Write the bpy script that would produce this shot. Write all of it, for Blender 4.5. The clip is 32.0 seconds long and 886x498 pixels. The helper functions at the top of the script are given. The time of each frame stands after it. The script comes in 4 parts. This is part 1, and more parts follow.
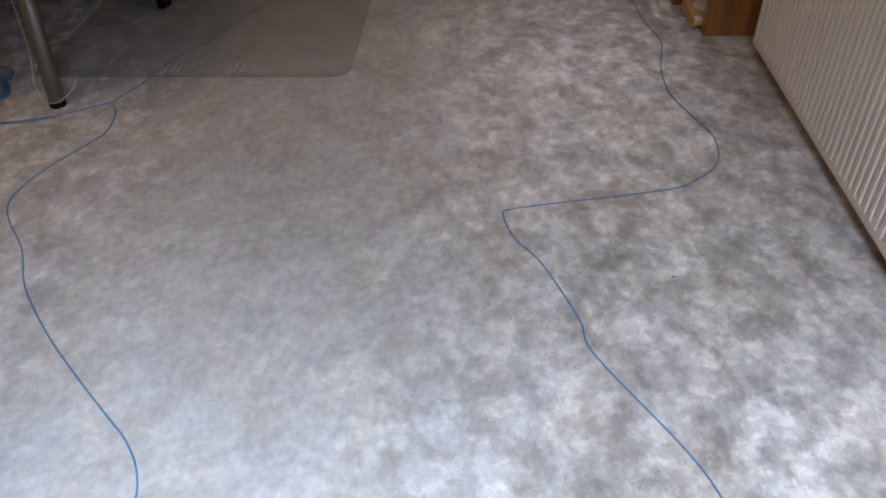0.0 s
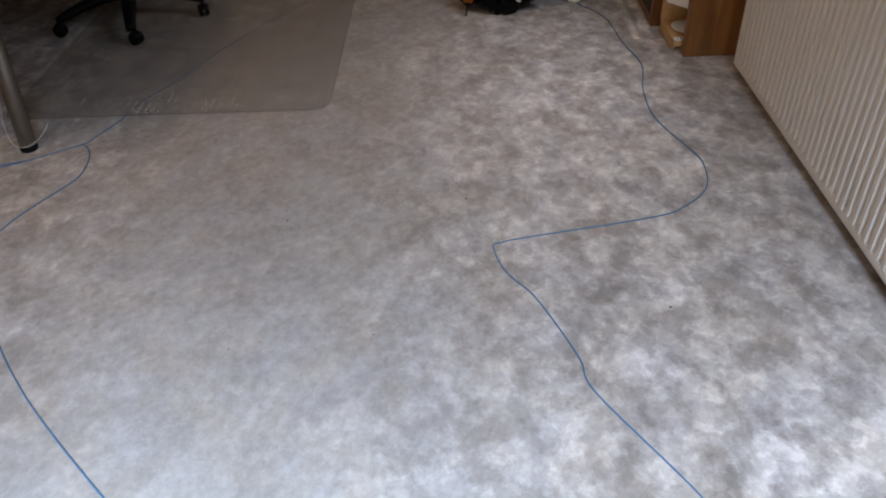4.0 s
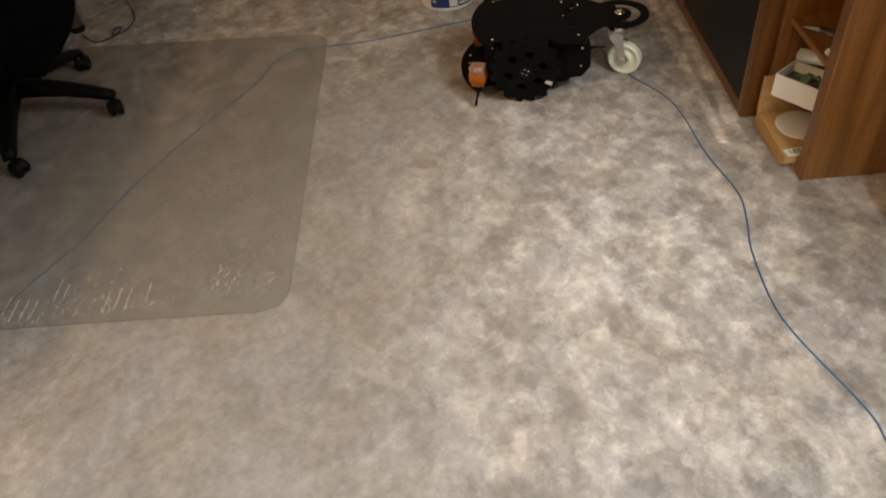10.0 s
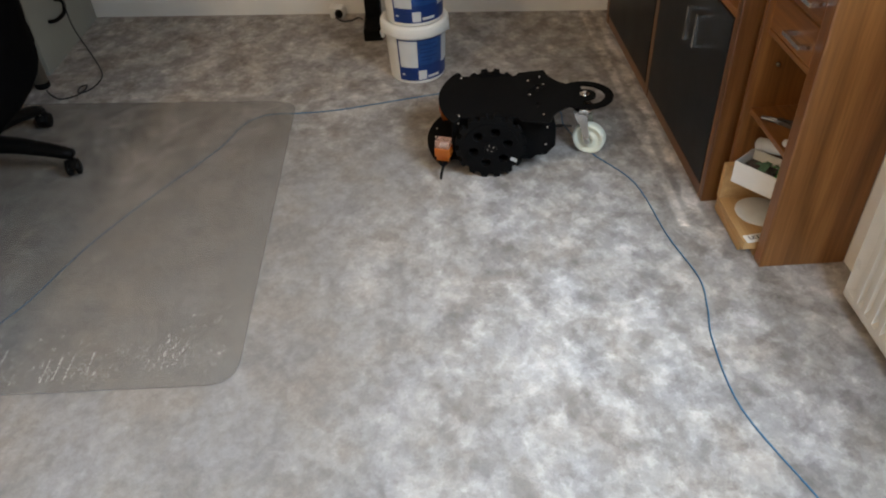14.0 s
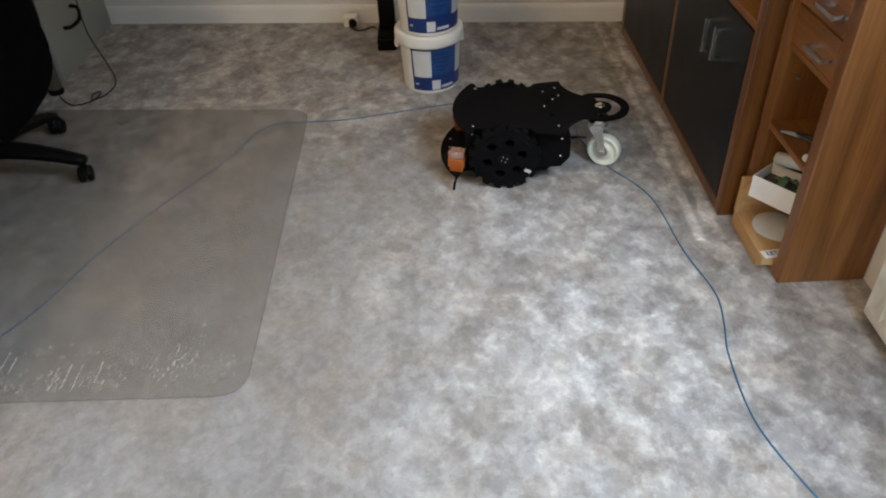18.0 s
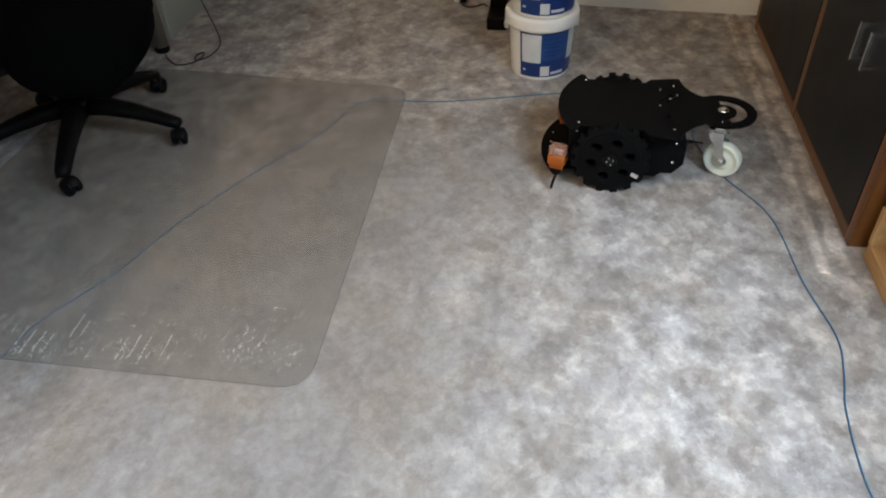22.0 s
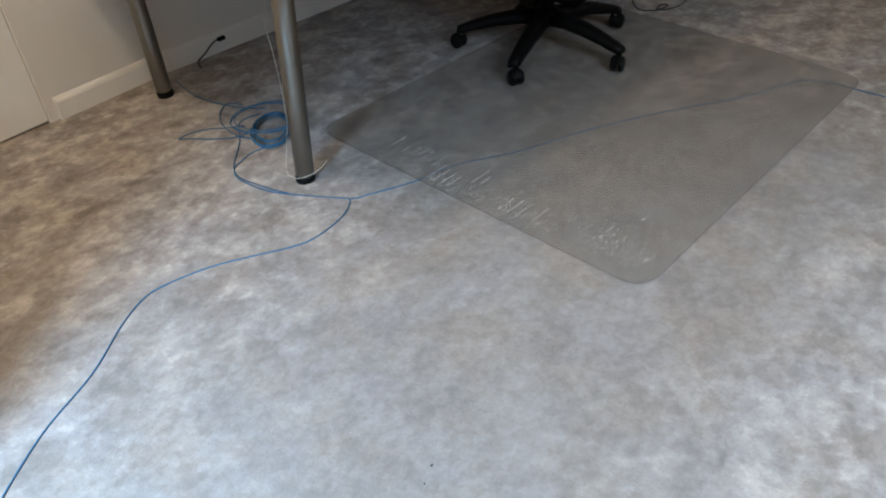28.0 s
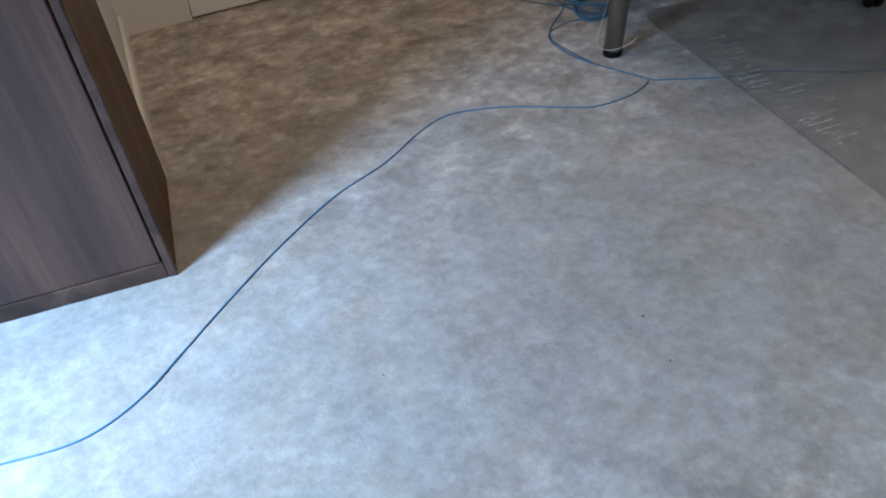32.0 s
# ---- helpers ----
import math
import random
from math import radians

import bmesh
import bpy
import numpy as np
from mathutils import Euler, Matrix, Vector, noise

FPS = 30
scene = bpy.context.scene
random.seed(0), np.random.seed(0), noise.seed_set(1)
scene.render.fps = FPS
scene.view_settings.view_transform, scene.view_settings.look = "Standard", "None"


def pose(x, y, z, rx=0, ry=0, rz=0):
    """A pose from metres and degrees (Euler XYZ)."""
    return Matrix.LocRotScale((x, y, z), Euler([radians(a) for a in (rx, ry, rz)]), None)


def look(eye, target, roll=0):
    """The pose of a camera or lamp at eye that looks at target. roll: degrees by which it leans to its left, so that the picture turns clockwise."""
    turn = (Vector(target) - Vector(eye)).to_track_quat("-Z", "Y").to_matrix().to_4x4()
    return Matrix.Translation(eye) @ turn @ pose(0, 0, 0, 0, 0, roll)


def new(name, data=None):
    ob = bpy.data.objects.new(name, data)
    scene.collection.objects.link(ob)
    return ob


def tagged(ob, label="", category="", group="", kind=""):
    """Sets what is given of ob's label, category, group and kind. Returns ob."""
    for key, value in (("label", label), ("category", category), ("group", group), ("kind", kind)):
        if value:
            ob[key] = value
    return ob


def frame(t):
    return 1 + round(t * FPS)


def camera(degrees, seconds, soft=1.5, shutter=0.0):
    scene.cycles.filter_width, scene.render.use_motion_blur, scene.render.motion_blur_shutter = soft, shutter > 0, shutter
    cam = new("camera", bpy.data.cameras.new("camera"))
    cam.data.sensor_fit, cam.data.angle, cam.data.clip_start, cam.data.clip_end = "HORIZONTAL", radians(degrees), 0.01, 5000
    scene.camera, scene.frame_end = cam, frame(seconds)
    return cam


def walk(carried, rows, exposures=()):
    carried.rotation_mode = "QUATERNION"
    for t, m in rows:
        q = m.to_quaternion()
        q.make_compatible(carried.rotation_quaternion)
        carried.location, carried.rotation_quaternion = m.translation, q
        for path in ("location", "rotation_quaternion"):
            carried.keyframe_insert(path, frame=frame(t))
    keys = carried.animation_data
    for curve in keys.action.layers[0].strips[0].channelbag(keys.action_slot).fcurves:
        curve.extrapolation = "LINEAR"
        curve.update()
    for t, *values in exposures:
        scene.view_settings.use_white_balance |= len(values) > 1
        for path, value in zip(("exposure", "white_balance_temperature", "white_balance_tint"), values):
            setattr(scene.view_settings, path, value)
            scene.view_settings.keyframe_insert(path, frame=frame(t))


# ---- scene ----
LENS = 61.4
cam = camera(LENS, 32.0, soft=2.0)
# seconds, eye, target, roll
PATH = [
    (0, (0.27, 0.04, 1.218), (0.15, 1.56, -0.078), -2.8),
    (0.5, (0.261, 0.058, 1.223), (0.131, 1.598, -0.047), -3.9),
    (1, (0.257, 0.067, 1.226), (0.141, 1.618, -0.033), -3.9),
    (1.5, (0.254, 0.076, 1.226), (0.162, 1.63, -0.031), -3.8),
    (2, (0.252, 0.087, 1.225), (0.177, 1.639, -0.033), -3.6),
    (2.5, (0.255, 0.096, 1.224), (0.182, 1.652, -0.032), -3.7),
    (3, (0.253, 0.104, 1.223), (0.181, 1.656, -0.036), -3.7),
    (3.5, (0.252, 0.106, 1.224), (0.179, 1.657, -0.037), -3.5),
    (5.5, (0.207, 0.128, 1.224), (0.171, 1.684, -0.033), -4.7),
    (6, (0.232, 0.197, 1.217), (0.169, 1.731, -0.066), -4.8),
    (6.5, (0.272, 0.346, 1.214), (0.17, 1.841, -0.111), -4.8),
    (7, (0.297, 0.484, 1.212), (0.174, 1.977, -0.113), -4.9),
    (7.5, (0.264, 0.658, 1.248), (0.213, 2.132, -0.104), -5.9),
    (8, (0.25, 0.792, 1.264), (0.261, 2.287, -0.064), -6.3),
    (8.5, (0.278, 0.912, 1.244), (0.277, 2.384, -0.109), -4.7),
    (9, (0.313, 1.037, 1.218), (0.238, 2.511, -0.132), -1.5),
    (9.5, (0.283, 1.162, 1.224), (0.153, 2.611, -0.148), -4.5),
    (10, (0.231, 1.237, 1.265), (0.145, 2.674, -0.123), -7.5),
    (10.5, (0.256, 1.26, 1.252), (0.163, 2.723, -0.11), -5.1),
    (11, (0.266, 1.268, 1.246), (0.151, 2.761, -0.08), -4.3),
    (11.5, (0.259, 1.275, 1.256), (0.122, 2.774, -0.06), -4.9),
    (12, (0.252, 1.271, 1.272), (0.154, 2.777, -0.04), -4.5),
    (12.5, (0.253, 1.269, 1.272), (0.22, 2.794, -0.021), -3.9),
    (13, (0.25, 1.278, 1.262), (0.24, 2.815, -0.017), -2.9),
    (13.5, (0.249, 1.279, 1.27), (0.249, 2.819, -0.006), -2.8),
    (14, (0.257, 1.284, 1.269), (0.265, 2.827, -0.003), -3.2),
    (14.5, (0.254, 1.291, 1.267), (0.271, 2.834, -0.006), -2.9),
    (16.5, (0.249, 1.305, 1.259), (0.258, 2.853, -0.008), -2.3),
    (17, (0.252, 1.31, 1.262), (0.249, 2.862, 0.001), -2.8),
    (17.5, (0.247, 1.31, 1.26), (0.236, 2.867, 0.004), -2.8),
    (18, (0.247, 1.305, 1.262), (0.233, 2.864, 0.009), -3.0),
    (18.5, (0.247, 1.305, 1.26), (0.227, 2.866, 0.009), -2.7),
    (19, (0.241, 1.301, 1.258), (0.209, 2.864, 0.011), -2.5),
    (19.5, (0.237, 1.302, 1.258), (0.187, 2.863, 0.01), -2.7),
    (20, (0.236, 1.306, 1.256), (0.162, 2.866, 0.006), -2.7),
    (20.5, (0.231, 1.31, 1.247), (0.126, 2.869, -0.002), -3.1),
    (21, (0.201, 1.333, 1.251), (0.091, 2.879, -0.013), -5.2),
    (21.5, (0.238, 1.403, 1.235), (0.051, 2.919, -0.056), -4.2),
    (22, (0.25, 1.445, 1.225), (-0.006, 2.949, -0.068), -3.0),
    (22.5, (0.26, 1.464, 1.242), (-0.076, 2.945, -0.059), -2.8),
    (23, (0.196, 1.478, 1.21), (-0.209, 2.946, -0.086), -5.6),
    (23.5, (0.162, 1.464, 1.212), (-0.256, 2.921, -0.093), -5.5),
    (24, (0.158, 1.463, 1.204), (-0.276, 2.92, -0.096), -5.5),
    (24.5, (0.159, 1.453, 1.205), (-0.311, 2.896, -0.097), -4.9),
    (25, (0.203, 1.45, 1.192), (-0.408, 2.844, -0.106), -4.6),
    (25.5, (0.229, 1.419, 1.177), (-0.515, 2.749, -0.118), -3.6),
    (26, (0.251, 1.39, 1.168), (-0.623, 2.628, -0.137), -4.3),
    (26.5, (0.281, 1.309, 1.167), (-0.647, 2.525, -0.122), -4.7),
    (28.5, (0.408, 1.239, 1.072), (-0.83, 2.248, -0.132), -3.1),
    (29, (0.466, 1.247, 1.049), (-0.86, 2.135, -0.155), -1.9),
    (29.5, (0.496, 1.225, 1.044), (-0.891, 2.026, -0.154), -2.9),
    (30, (0.522, 1.186, 1.037), (-0.902, 1.919, -0.16), -4.3),
    (30.5, (0.543, 1.169, 1.038), (-0.892, 1.836, -0.185), -3.7),
    (31, (0.571, 1.208, 1.024), (-0.92, 1.723, -0.205), -1.5),
    (31.5, (0.574, 1.202, 1.014), (-0.922, 1.624, -0.244), -1.9),
    (32, (0.547, 1.176, 1.022), (-0.908, 1.577, -0.291), -6.0),
]
EXPOSURES = [(0, -2.56, 7900, 31), (3.5, -2.46, 7900, 31), (6, -2.38, 7950, 30), (7, -2.16, 8400, 30), (8, -1.87, 9900, 27), (9, -1.72, 10500, 26), (10, -1.56, 9700, 24), (11, -1.46, 8300, 22), (13, -1.34, 7200, 18), (19, -1.3, 6950, 17), (25, -1.18, 7050, 18), (26.5, -1.29, 6900, 17), (28.5, -1.42, 6500, 16), (30, -1.76, 6300, 16), (32, -2.11, 6250, 18)]
walk(cam, [(t, look(eye, target, roll)) for t, eye, target, roll in PATH], EXPOSURES)


# ---- world and light ----
world = bpy.data.worlds.new("daylight")
scene.world = world
world.use_nodes = True
wn = world.node_tree
sky = wn.nodes.new("ShaderNodeTexSky")
sky.sky_type, sky.sun_disc, sky.sun_elevation, sky.sun_rotation = "NISHITA", False, radians(35), radians(60)
bg = wn.nodes["Background"]
bg.inputs["Strength"].default_value = 0.10
wn.links.new(sky.outputs["Color"], bg.inputs["Color"])


def area_lamp(name, m, sx, sy, power, colour, spread=180):
    d = bpy.data.lights.new(name, "AREA")
    d.shape, d.size, d.size_y, d.energy, d.color, d.spread = "RECTANGLE", sx, sy, power, colour, radians(spread)
    ob = new(name, d)
    ob.matrix_basis = m
    return ob


# daylight in the window's opening, and warm bulbs assumed under the ceiling, unseen
# the light overhead is split into two bulbs to brighten the door side too
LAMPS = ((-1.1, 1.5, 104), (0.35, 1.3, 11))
area_lamp("window_daylight", look((0.22, -0.48, 1.42), (-0.34, 0.50, 0.0)), 0.56, 0.44, 160, (0.42, 0.71, 1.0), 66)
# added lamp in an assumed east pane, brightens the floor by the radiator
area_lamp("window_daylight", look((0.88, -0.48, 1.42), (0.98, 0.66, 0.0)), 0.5, 0.44, 80, (0.46, 0.73, 1.0), 62)
area_lamp("side_daylight", look((1.37, 1.95, 1.66), (0.52, 2.62, 0.0)), 1.0, 0.6, 40, (0.60, 0.81, 1.0), 80)
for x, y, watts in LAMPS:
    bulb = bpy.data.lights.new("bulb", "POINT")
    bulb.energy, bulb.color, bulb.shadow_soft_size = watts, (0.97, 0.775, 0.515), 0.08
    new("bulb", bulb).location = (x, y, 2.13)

# ---- materials ----
def mat(name, rough=0.5, metal=0.0):
    m = bpy.data.materials.new(name)
    m.use_nodes = True
    b = m.node_tree.nodes["Principled BSDF"]
    b.inputs["Roughness"].default_value = rough
    b.inputs["Metallic"].default_value = metal
    return m, m.node_tree, b


def node(nt, kind, **sets):
    n = nt.nodes.new(kind)
    for k, v in sets.items():
        n.inputs[k.replace("_", " ")].default_value = v
    return n


def coords(nt, scale=(1, 1, 1), rot=(0, 0, 0), obj=True):
    tc = nt.nodes.new("ShaderNodeTexCoord")
    mp = nt.nodes.new("ShaderNodeMapping")
    mp.inputs["Scale"].default_value = scale
    mp.inputs["Rotation"].default_value = rot
    nt.links.new(tc.outputs["Object" if obj else "Generated"], mp.inputs["Vector"])
    return mp.outputs["Vector"]


def noise_tex(nt, vec, scale, detail=3.0, rough=0.5, distort=0.0):
    n = node(nt, "ShaderNodeTexNoise", Scale=scale, Detail=detail, Roughness=rough, Distortion=distort)
    nt.links.new(vec, n.inputs["Vector"])
    return n.outputs["Fac"]


def ramp(nt, fac, stops):
    r = nt.nodes.new("ShaderNodeValToRGB")
    e = r.color_ramp.elements
    while len(e) < len(stops):
        e.new(0.5)
    for el, (p, c) in zip(e, stops):
        el.position = p
        el.color = (*c, 1) if len(c) == 3 else c
    nt.links.new(fac, r.inputs["Fac"])
    return r.outputs["Color"]


def mixc(nt, a, b, fac, mode="MIX"):
    m = nt.nodes.new("ShaderNodeMix")
    m.data_type, m.blend_type = "RGBA", mode
    for sock, v in ((m.inputs[6], a), (m.inputs[7], b), (m.inputs[0], fac)):
        if isinstance(v, (int, float)):
            sock.default_value = v
        elif isinstance(v, tuple):
            sock.default_value = (*v, 1)
        else:
            nt.links.new(v, sock)
    return m.outputs[2]


def bump(nt, b, height, strength=0.3, dist=0.002):
    n = node(nt, "ShaderNodeBump", Strength=strength, Distance=dist)
    nt.links.new(height, n.inputs["Height"])
    nt.links.new(n.outputs["Normal"], b.inputs["Normal"])


def plain(name, col, rough=0.5, metal=0.0, vary=0.12, scale=14.0, relief=0.05, grain=220.0, spec=0.5):
    """Paint, plastic or metal: a base colour with faint blotches, fine grain in the gloss and a slight relief."""
    m, nt, b = mat(name, rough, metal)
    b.inputs["Specular IOR Level"].default_value = spec
    v = coords(nt)
    f = noise_tex(nt, v, scale, 4, 0.6)
    lo = tuple(c * (1 - vary) for c in col)
    hi = tuple(min(1, c * (1 + vary)) for c in col)
    nt.links.new(ramp(nt, f, [(0.3, lo), (0.7, hi)]), b.inputs["Base Color"])
    g = noise_tex(nt, v, grain, 2, 0.6)
    mr = nt.nodes.new("ShaderNodeMapRange")
    mr.inputs["To Min"].default_value, mr.inputs["To Max"].default_value = max(0.02, rough - 0.08), min(1, rough + 0.1)
    nt.links.new(f, mr.inputs["Value"])
    nt.links.new(mr.outputs["Result"], b.inputs["Roughness"])
    if relief:
        bump(nt, b, g, relief, 0.001)
    return m


def wood(name, dark, mid, light, rough=0.4, axis=2, stretch=0.06, scale=16.0, grain=1.0):
    """Wood decor: long streaks along one axis, broad bands and fine pores over them."""
    m, nt, b = mat(name, rough)
    s = [1.0, 1.0, 1.0]
    s[axis] = stretch
    v = coords(nt, tuple(s))
    f = noise_tex(nt, v, scale, 5, 0.6, 0.4)
    c = ramp(nt, f, [(0.28, dark), (0.5, mid), (0.72, light)])
    s2 = [1.0, 1.0, 1.0]
    s2[axis] = 0.03
    v2 = coords(nt, tuple(s2))
    g = noise_tex(nt, v2, 160, 3, 0.7)
    s3 = [1.0, 1.0, 1.0]
    s3[axis] = 0.02
    broad = noise_tex(nt, coords(nt, tuple(s3)), 13.0, 2, 0.5, 0.2)
    c = mixc(nt, c, ramp(nt, broad, [(0.36, (0.66, 0.62, 0.58)), (0.44, (0.90, 0.89, 0.88)), (0.52, (1.0, 1.0, 1.0)), (0.56, (1.14, 1.16, 1.18)), (0.68, (1.24, 1.28, 1.32))]), 0.85 * grain, "MULTIPLY")
    c2 = mixc(nt, c, ramp(nt, g, [(0.35, (0.55, 0.5, 0.45)), (0.6, (1, 1, 1))]), 0.55 * grain, "MULTIPLY")
    nt.links.new(c2, b.inputs["Base Color"])
    bump(nt, b, g, 0.08, 0.0008)
    return m


# pale lines that a cleaner left along the cupboard: distance from the room axis and how far each wanders
SWEPT = ((0.925, 0.035), (0.976, 0.05))


def make_carpet():
    """Short cut-pile carpet, grey-beige: soft clouds, ragged dark and pale brushed patches that are stronger away from
    the walked middle of the room, a pale swept line along the cupboard, fibre grain and relief."""
    m, nt, b = mat("carpet", 0.95)
    v = coords(nt)

    def math_node(op, a, c, d=None):
        n = nt.nodes.new("ShaderNodeMath")
        n.operation = op
        for sock, val in zip(n.inputs, (a, c, d)):
            if isinstance(val, (int, float)):
                sock.default_value = val
            elif val is not None:
                nt.links.new(val, sock)
        return n.outputs[0]

    def grey(x):
        return (x, x, x)

    def warped(scale, spread, shift):
        """The floor's coordinates pushed about by a fine noise, so that patches get ragged edges."""
        wn = node(nt, "ShaderNodeTexNoise", Scale=scale, Detail=6.0, Roughness=0.7)
        nt.links.new(v, wn.inputs["Vector"])
        ad = nt.nodes.new("ShaderNodeVectorMath")
        ad.operation = "MULTIPLY_ADD"
        ad.inputs[1].default_value = (spread, spread, 0.0)
        mp = nt.nodes.new("ShaderNodeMapping")
        mp.inputs["Location"].default_value = (shift, shift * 0.37, 0.0)
        mp.inputs["Rotation"].default_value = (0, 0, shift)
        mp.inputs["Scale"].default_value = (1.0, 0.86, 1.0)
        nt.links.new(v, mp.inputs["Vector"])
        nt.links.new(wn.outputs["Color"], ad.inputs[0])
        nt.links.new(mp.outputs["Vector"], ad.inputs[2])
        return ad.outputs["Vector"]

    xyz = nt.nodes.new("ShaderNodeSeparateXYZ")
    nt.links.new(v, xyz.inputs[0])
    cloud = noise_tex(nt, warped(8.0, 0.10, 0.4), 3.4, 6, 0.62)
    patch = noise_tex(nt, warped(34.0, 0.05, 1.9), 7.5, 6, 0.58)
    pale = noise_tex(nt, warped(50.0, 0.035, 4.3), 19.0, 5, 0.6)
    dark = noise_tex(nt, warped(40.0, 0.03, 7.1), 12.0, 5, 0.56)
    nap = noise_tex(nt, warped(22.0, 0.06, 5.2), 10.5, 3, 0.55)
    stroke = noise_tex(nt, warped(30.0, 0.03, 3.3), 26.0, 3, 0.5)
    fleck = noise_tex(nt, warped(80.0, 0.015, 2.7), 40.0, 4, 0.6)
    hue = noise_tex(nt, warped(30.0, 0.05, 9.4), 6.0, 5, 0.6)
    small = noise_tex(nt, v, 95.0, 4, 0.75)
    fibre = noise_tex(nt, v, 420.0, 3, 0.8)
    where = noise_tex(nt, v, 1.7, 3, 0.55)
    # 0 on the trodden way through the room, 1 by the radiator, the cupboard, the far wall and the door
    away = math_node("MAXIMUM", math_node("MULTIPLY_ADD", xyz.outputs["X"], 0.85, 0.12), math_node("MULTIPLY_ADD", xyz.outputs["X"], -0.62, -0.34))
    away = math_node("MAXIMUM", away, math_node("MULTIPLY_ADD", xyz.outputs["Y"], 0.9, -2.75))
    rest = math_node("MULTIPLY_ADD", where, 0.7, math_node("SUBTRACT", away, 0.26))
    loose = ramp(nt, rest, [(0.12, grey(0.22)), (0.50, grey(0.80)), (0.85, grey(1.0))])
    # trodden pile is darker, and part of the step is brightness put into colour
    c = mixc(nt, (0.226, 0.206, 0.188), (0.274, 0.256, 0.239), ramp(nt, cloud, [(0.32, grey(0.0)), (0.68, grey(1.0))]))
    p = mixc(nt, mixc(nt, c, grey(1.31), 1.0, "MULTIPLY"), ramp(nt, patch, [(0.39, (0.86, 0.855, 0.85)), (0.46, (0.94, 0.935, 0.93)), (0.49, (1.01, 1.01, 1.01)), (0.59, (1.09, 1.09, 1.095))]), 1.0, "MULTIPLY")
    p = mixc(nt, p, ramp(nt, pale, [(0.505, grey(0.985)), (0.525, grey(1.09)), (0.56, grey(1.17)), (0.64, (1.25, 1.25, 1.26))]), 1.0, "MULTIPLY")
    p = mixc(nt, p, ramp(nt, dark, [(0.36, (0.80, 0.785, 0.775)), (0.42, (0.88, 0.87, 0.865)), (0.435, grey(0.99))]), 1.0, "MULTIPLY")
    p = mixc(nt, p, ramp(nt, nap, [(0.45, (0.81, 0.80, 0.795)), (0.465, grey(0.94)), (0.525, grey(0.98)), (0.54, (1.15, 1.155, 1.16))]), 1.0, "MULTIPLY")
    p = mixc(nt, p, ramp(nt, stroke, [(0.40, grey(0.93)), (0.42, grey(0.99)), (0.575, grey(1.0)), (0.60, grey(1.14))]), 1.0, "MULTIPLY")
    c = mixc(nt, c, p, loose)
    c = mixc(nt, c, ramp(nt, hue, [(0.36, (1.035, 0.995, 0.955)), (0.5, grey(1.0)), (0.64, (0.985, 0.998, 1.04))]), 1.0, "MULTIPLY")
    c = mixc(nt, c, ramp(nt, fleck, [(0.38, (0.91, 0.905, 0.90)), (0.46, grey(0.98)), (0.52, grey(1.01)), (0.565, grey(1.06)), (0.62, grey(1.11))]), 1.0, "MULTIPLY")
    beside = math_node("MULTIPLY", math_node("GREATER_THAN", xyz.outputs["Y"], 2.86), 0.95)
    for place, wander in SWEPT:
        line = math_node("ABSOLUTE", math_node("SUBTRACT", math_node("MULTIPLY_ADD", pale, wander, xyz.outputs["X"]), place + wander * 0.5), 0)
        swept = ramp(nt, line, [(0.010, grey(1.0)), (0.020, grey(0.0))])
        kept = ramp(nt, stroke, [(0.36, grey(0.45)), (0.46, grey(1.0))])
        c = mixc(nt, c, mixc(nt, c, grey(1.55), 1.0, "MULTIPLY"), math_node("MULTIPLY", math_node("MULTIPLY", swept, kept), beside))
    c = mixc(nt, c, ramp(nt, small, [(0.34, grey(0.95)), (0.66, grey(1.05))]), 1.0, "MULTIPLY")
    c = mixc(nt, c, ramp(nt, fibre, [(0.3, grey(0.90)), (0.7, grey(1.08))]), 1.0, "MULTIPLY")
    nt.links.new(c, b.inputs["Base Color"])
    b.inputs["Specular IOR Level"].default_value = 0.12
    b.inputs["Sheen Weight"].default_value = 0.1
    s = math_node("MULTIPLY_ADD", fibre, 0.35, small)
    bump(nt, b, s, 0.3, 0.005)
    return m


def glass_like(name, col, rough, alpha, tint_noise=0.0):
    """Thin clear plastic: a mix of transparency and a glossy, slightly milky skin."""
    m = bpy.data.materials.new(name)
    m.use_nodes = True
    nt = m.node_tree
    b = nt.nodes["Principled BSDF"]
    out = nt.nodes["Material Output"]
    b.inputs["Base Color"].default_value = (*col, 1)
    b.inputs["Roughness"].default_value = rough
    t = nt.nodes.new("ShaderNodeBsdfTransparent")
    mix = nt.nodes.new("ShaderNodeMixShader")
    mix.inputs[0].default_value = alpha
    nt.links.new(t.outputs[0], mix.inputs[1])
    nt.links.new(b.outputs[0], mix.inputs[2])
    nt.links.new(mix.outputs[0], out.inputs[0])
    if tint_noise:
        v = coords(nt)
        f = noise_tex(nt, v, 5.0, 5, 0.65)
        mr = nt.nodes.new("ShaderNodeMapRange")
        mr.inputs["To Min"].default_value, mr.inputs["To Max"].default_value = alpha - tint_noise, alpha + tint_noise
        nt.links.new(f, mr.inputs["Value"])
        nt.links.new(mr.outputs["Result"], mix.inputs[0])
    return m, nt, b, t


CARPET = make_carpet()
WALL = plain("wall_paint", (0.74, 0.72, 0.68), 0.8, 0, 0.04, 3.0, 0.12, 300)
GLOSS_WHITE = plain("white_gloss_paint", (0.83, 0.82, 0.78), 0.35, 0, 0.05, 4.0, 0.04, 120)
CEIL = plain("ceiling_paint", (0.8, 0.8, 0.78), 0.9, 0, 0.03, 3.0, 0.1, 200)
RAD = plain("radiator_enamel", (0.62, 0.59, 0.53), 0.3, 0, 0.04, 5.0, 0.02, 90)
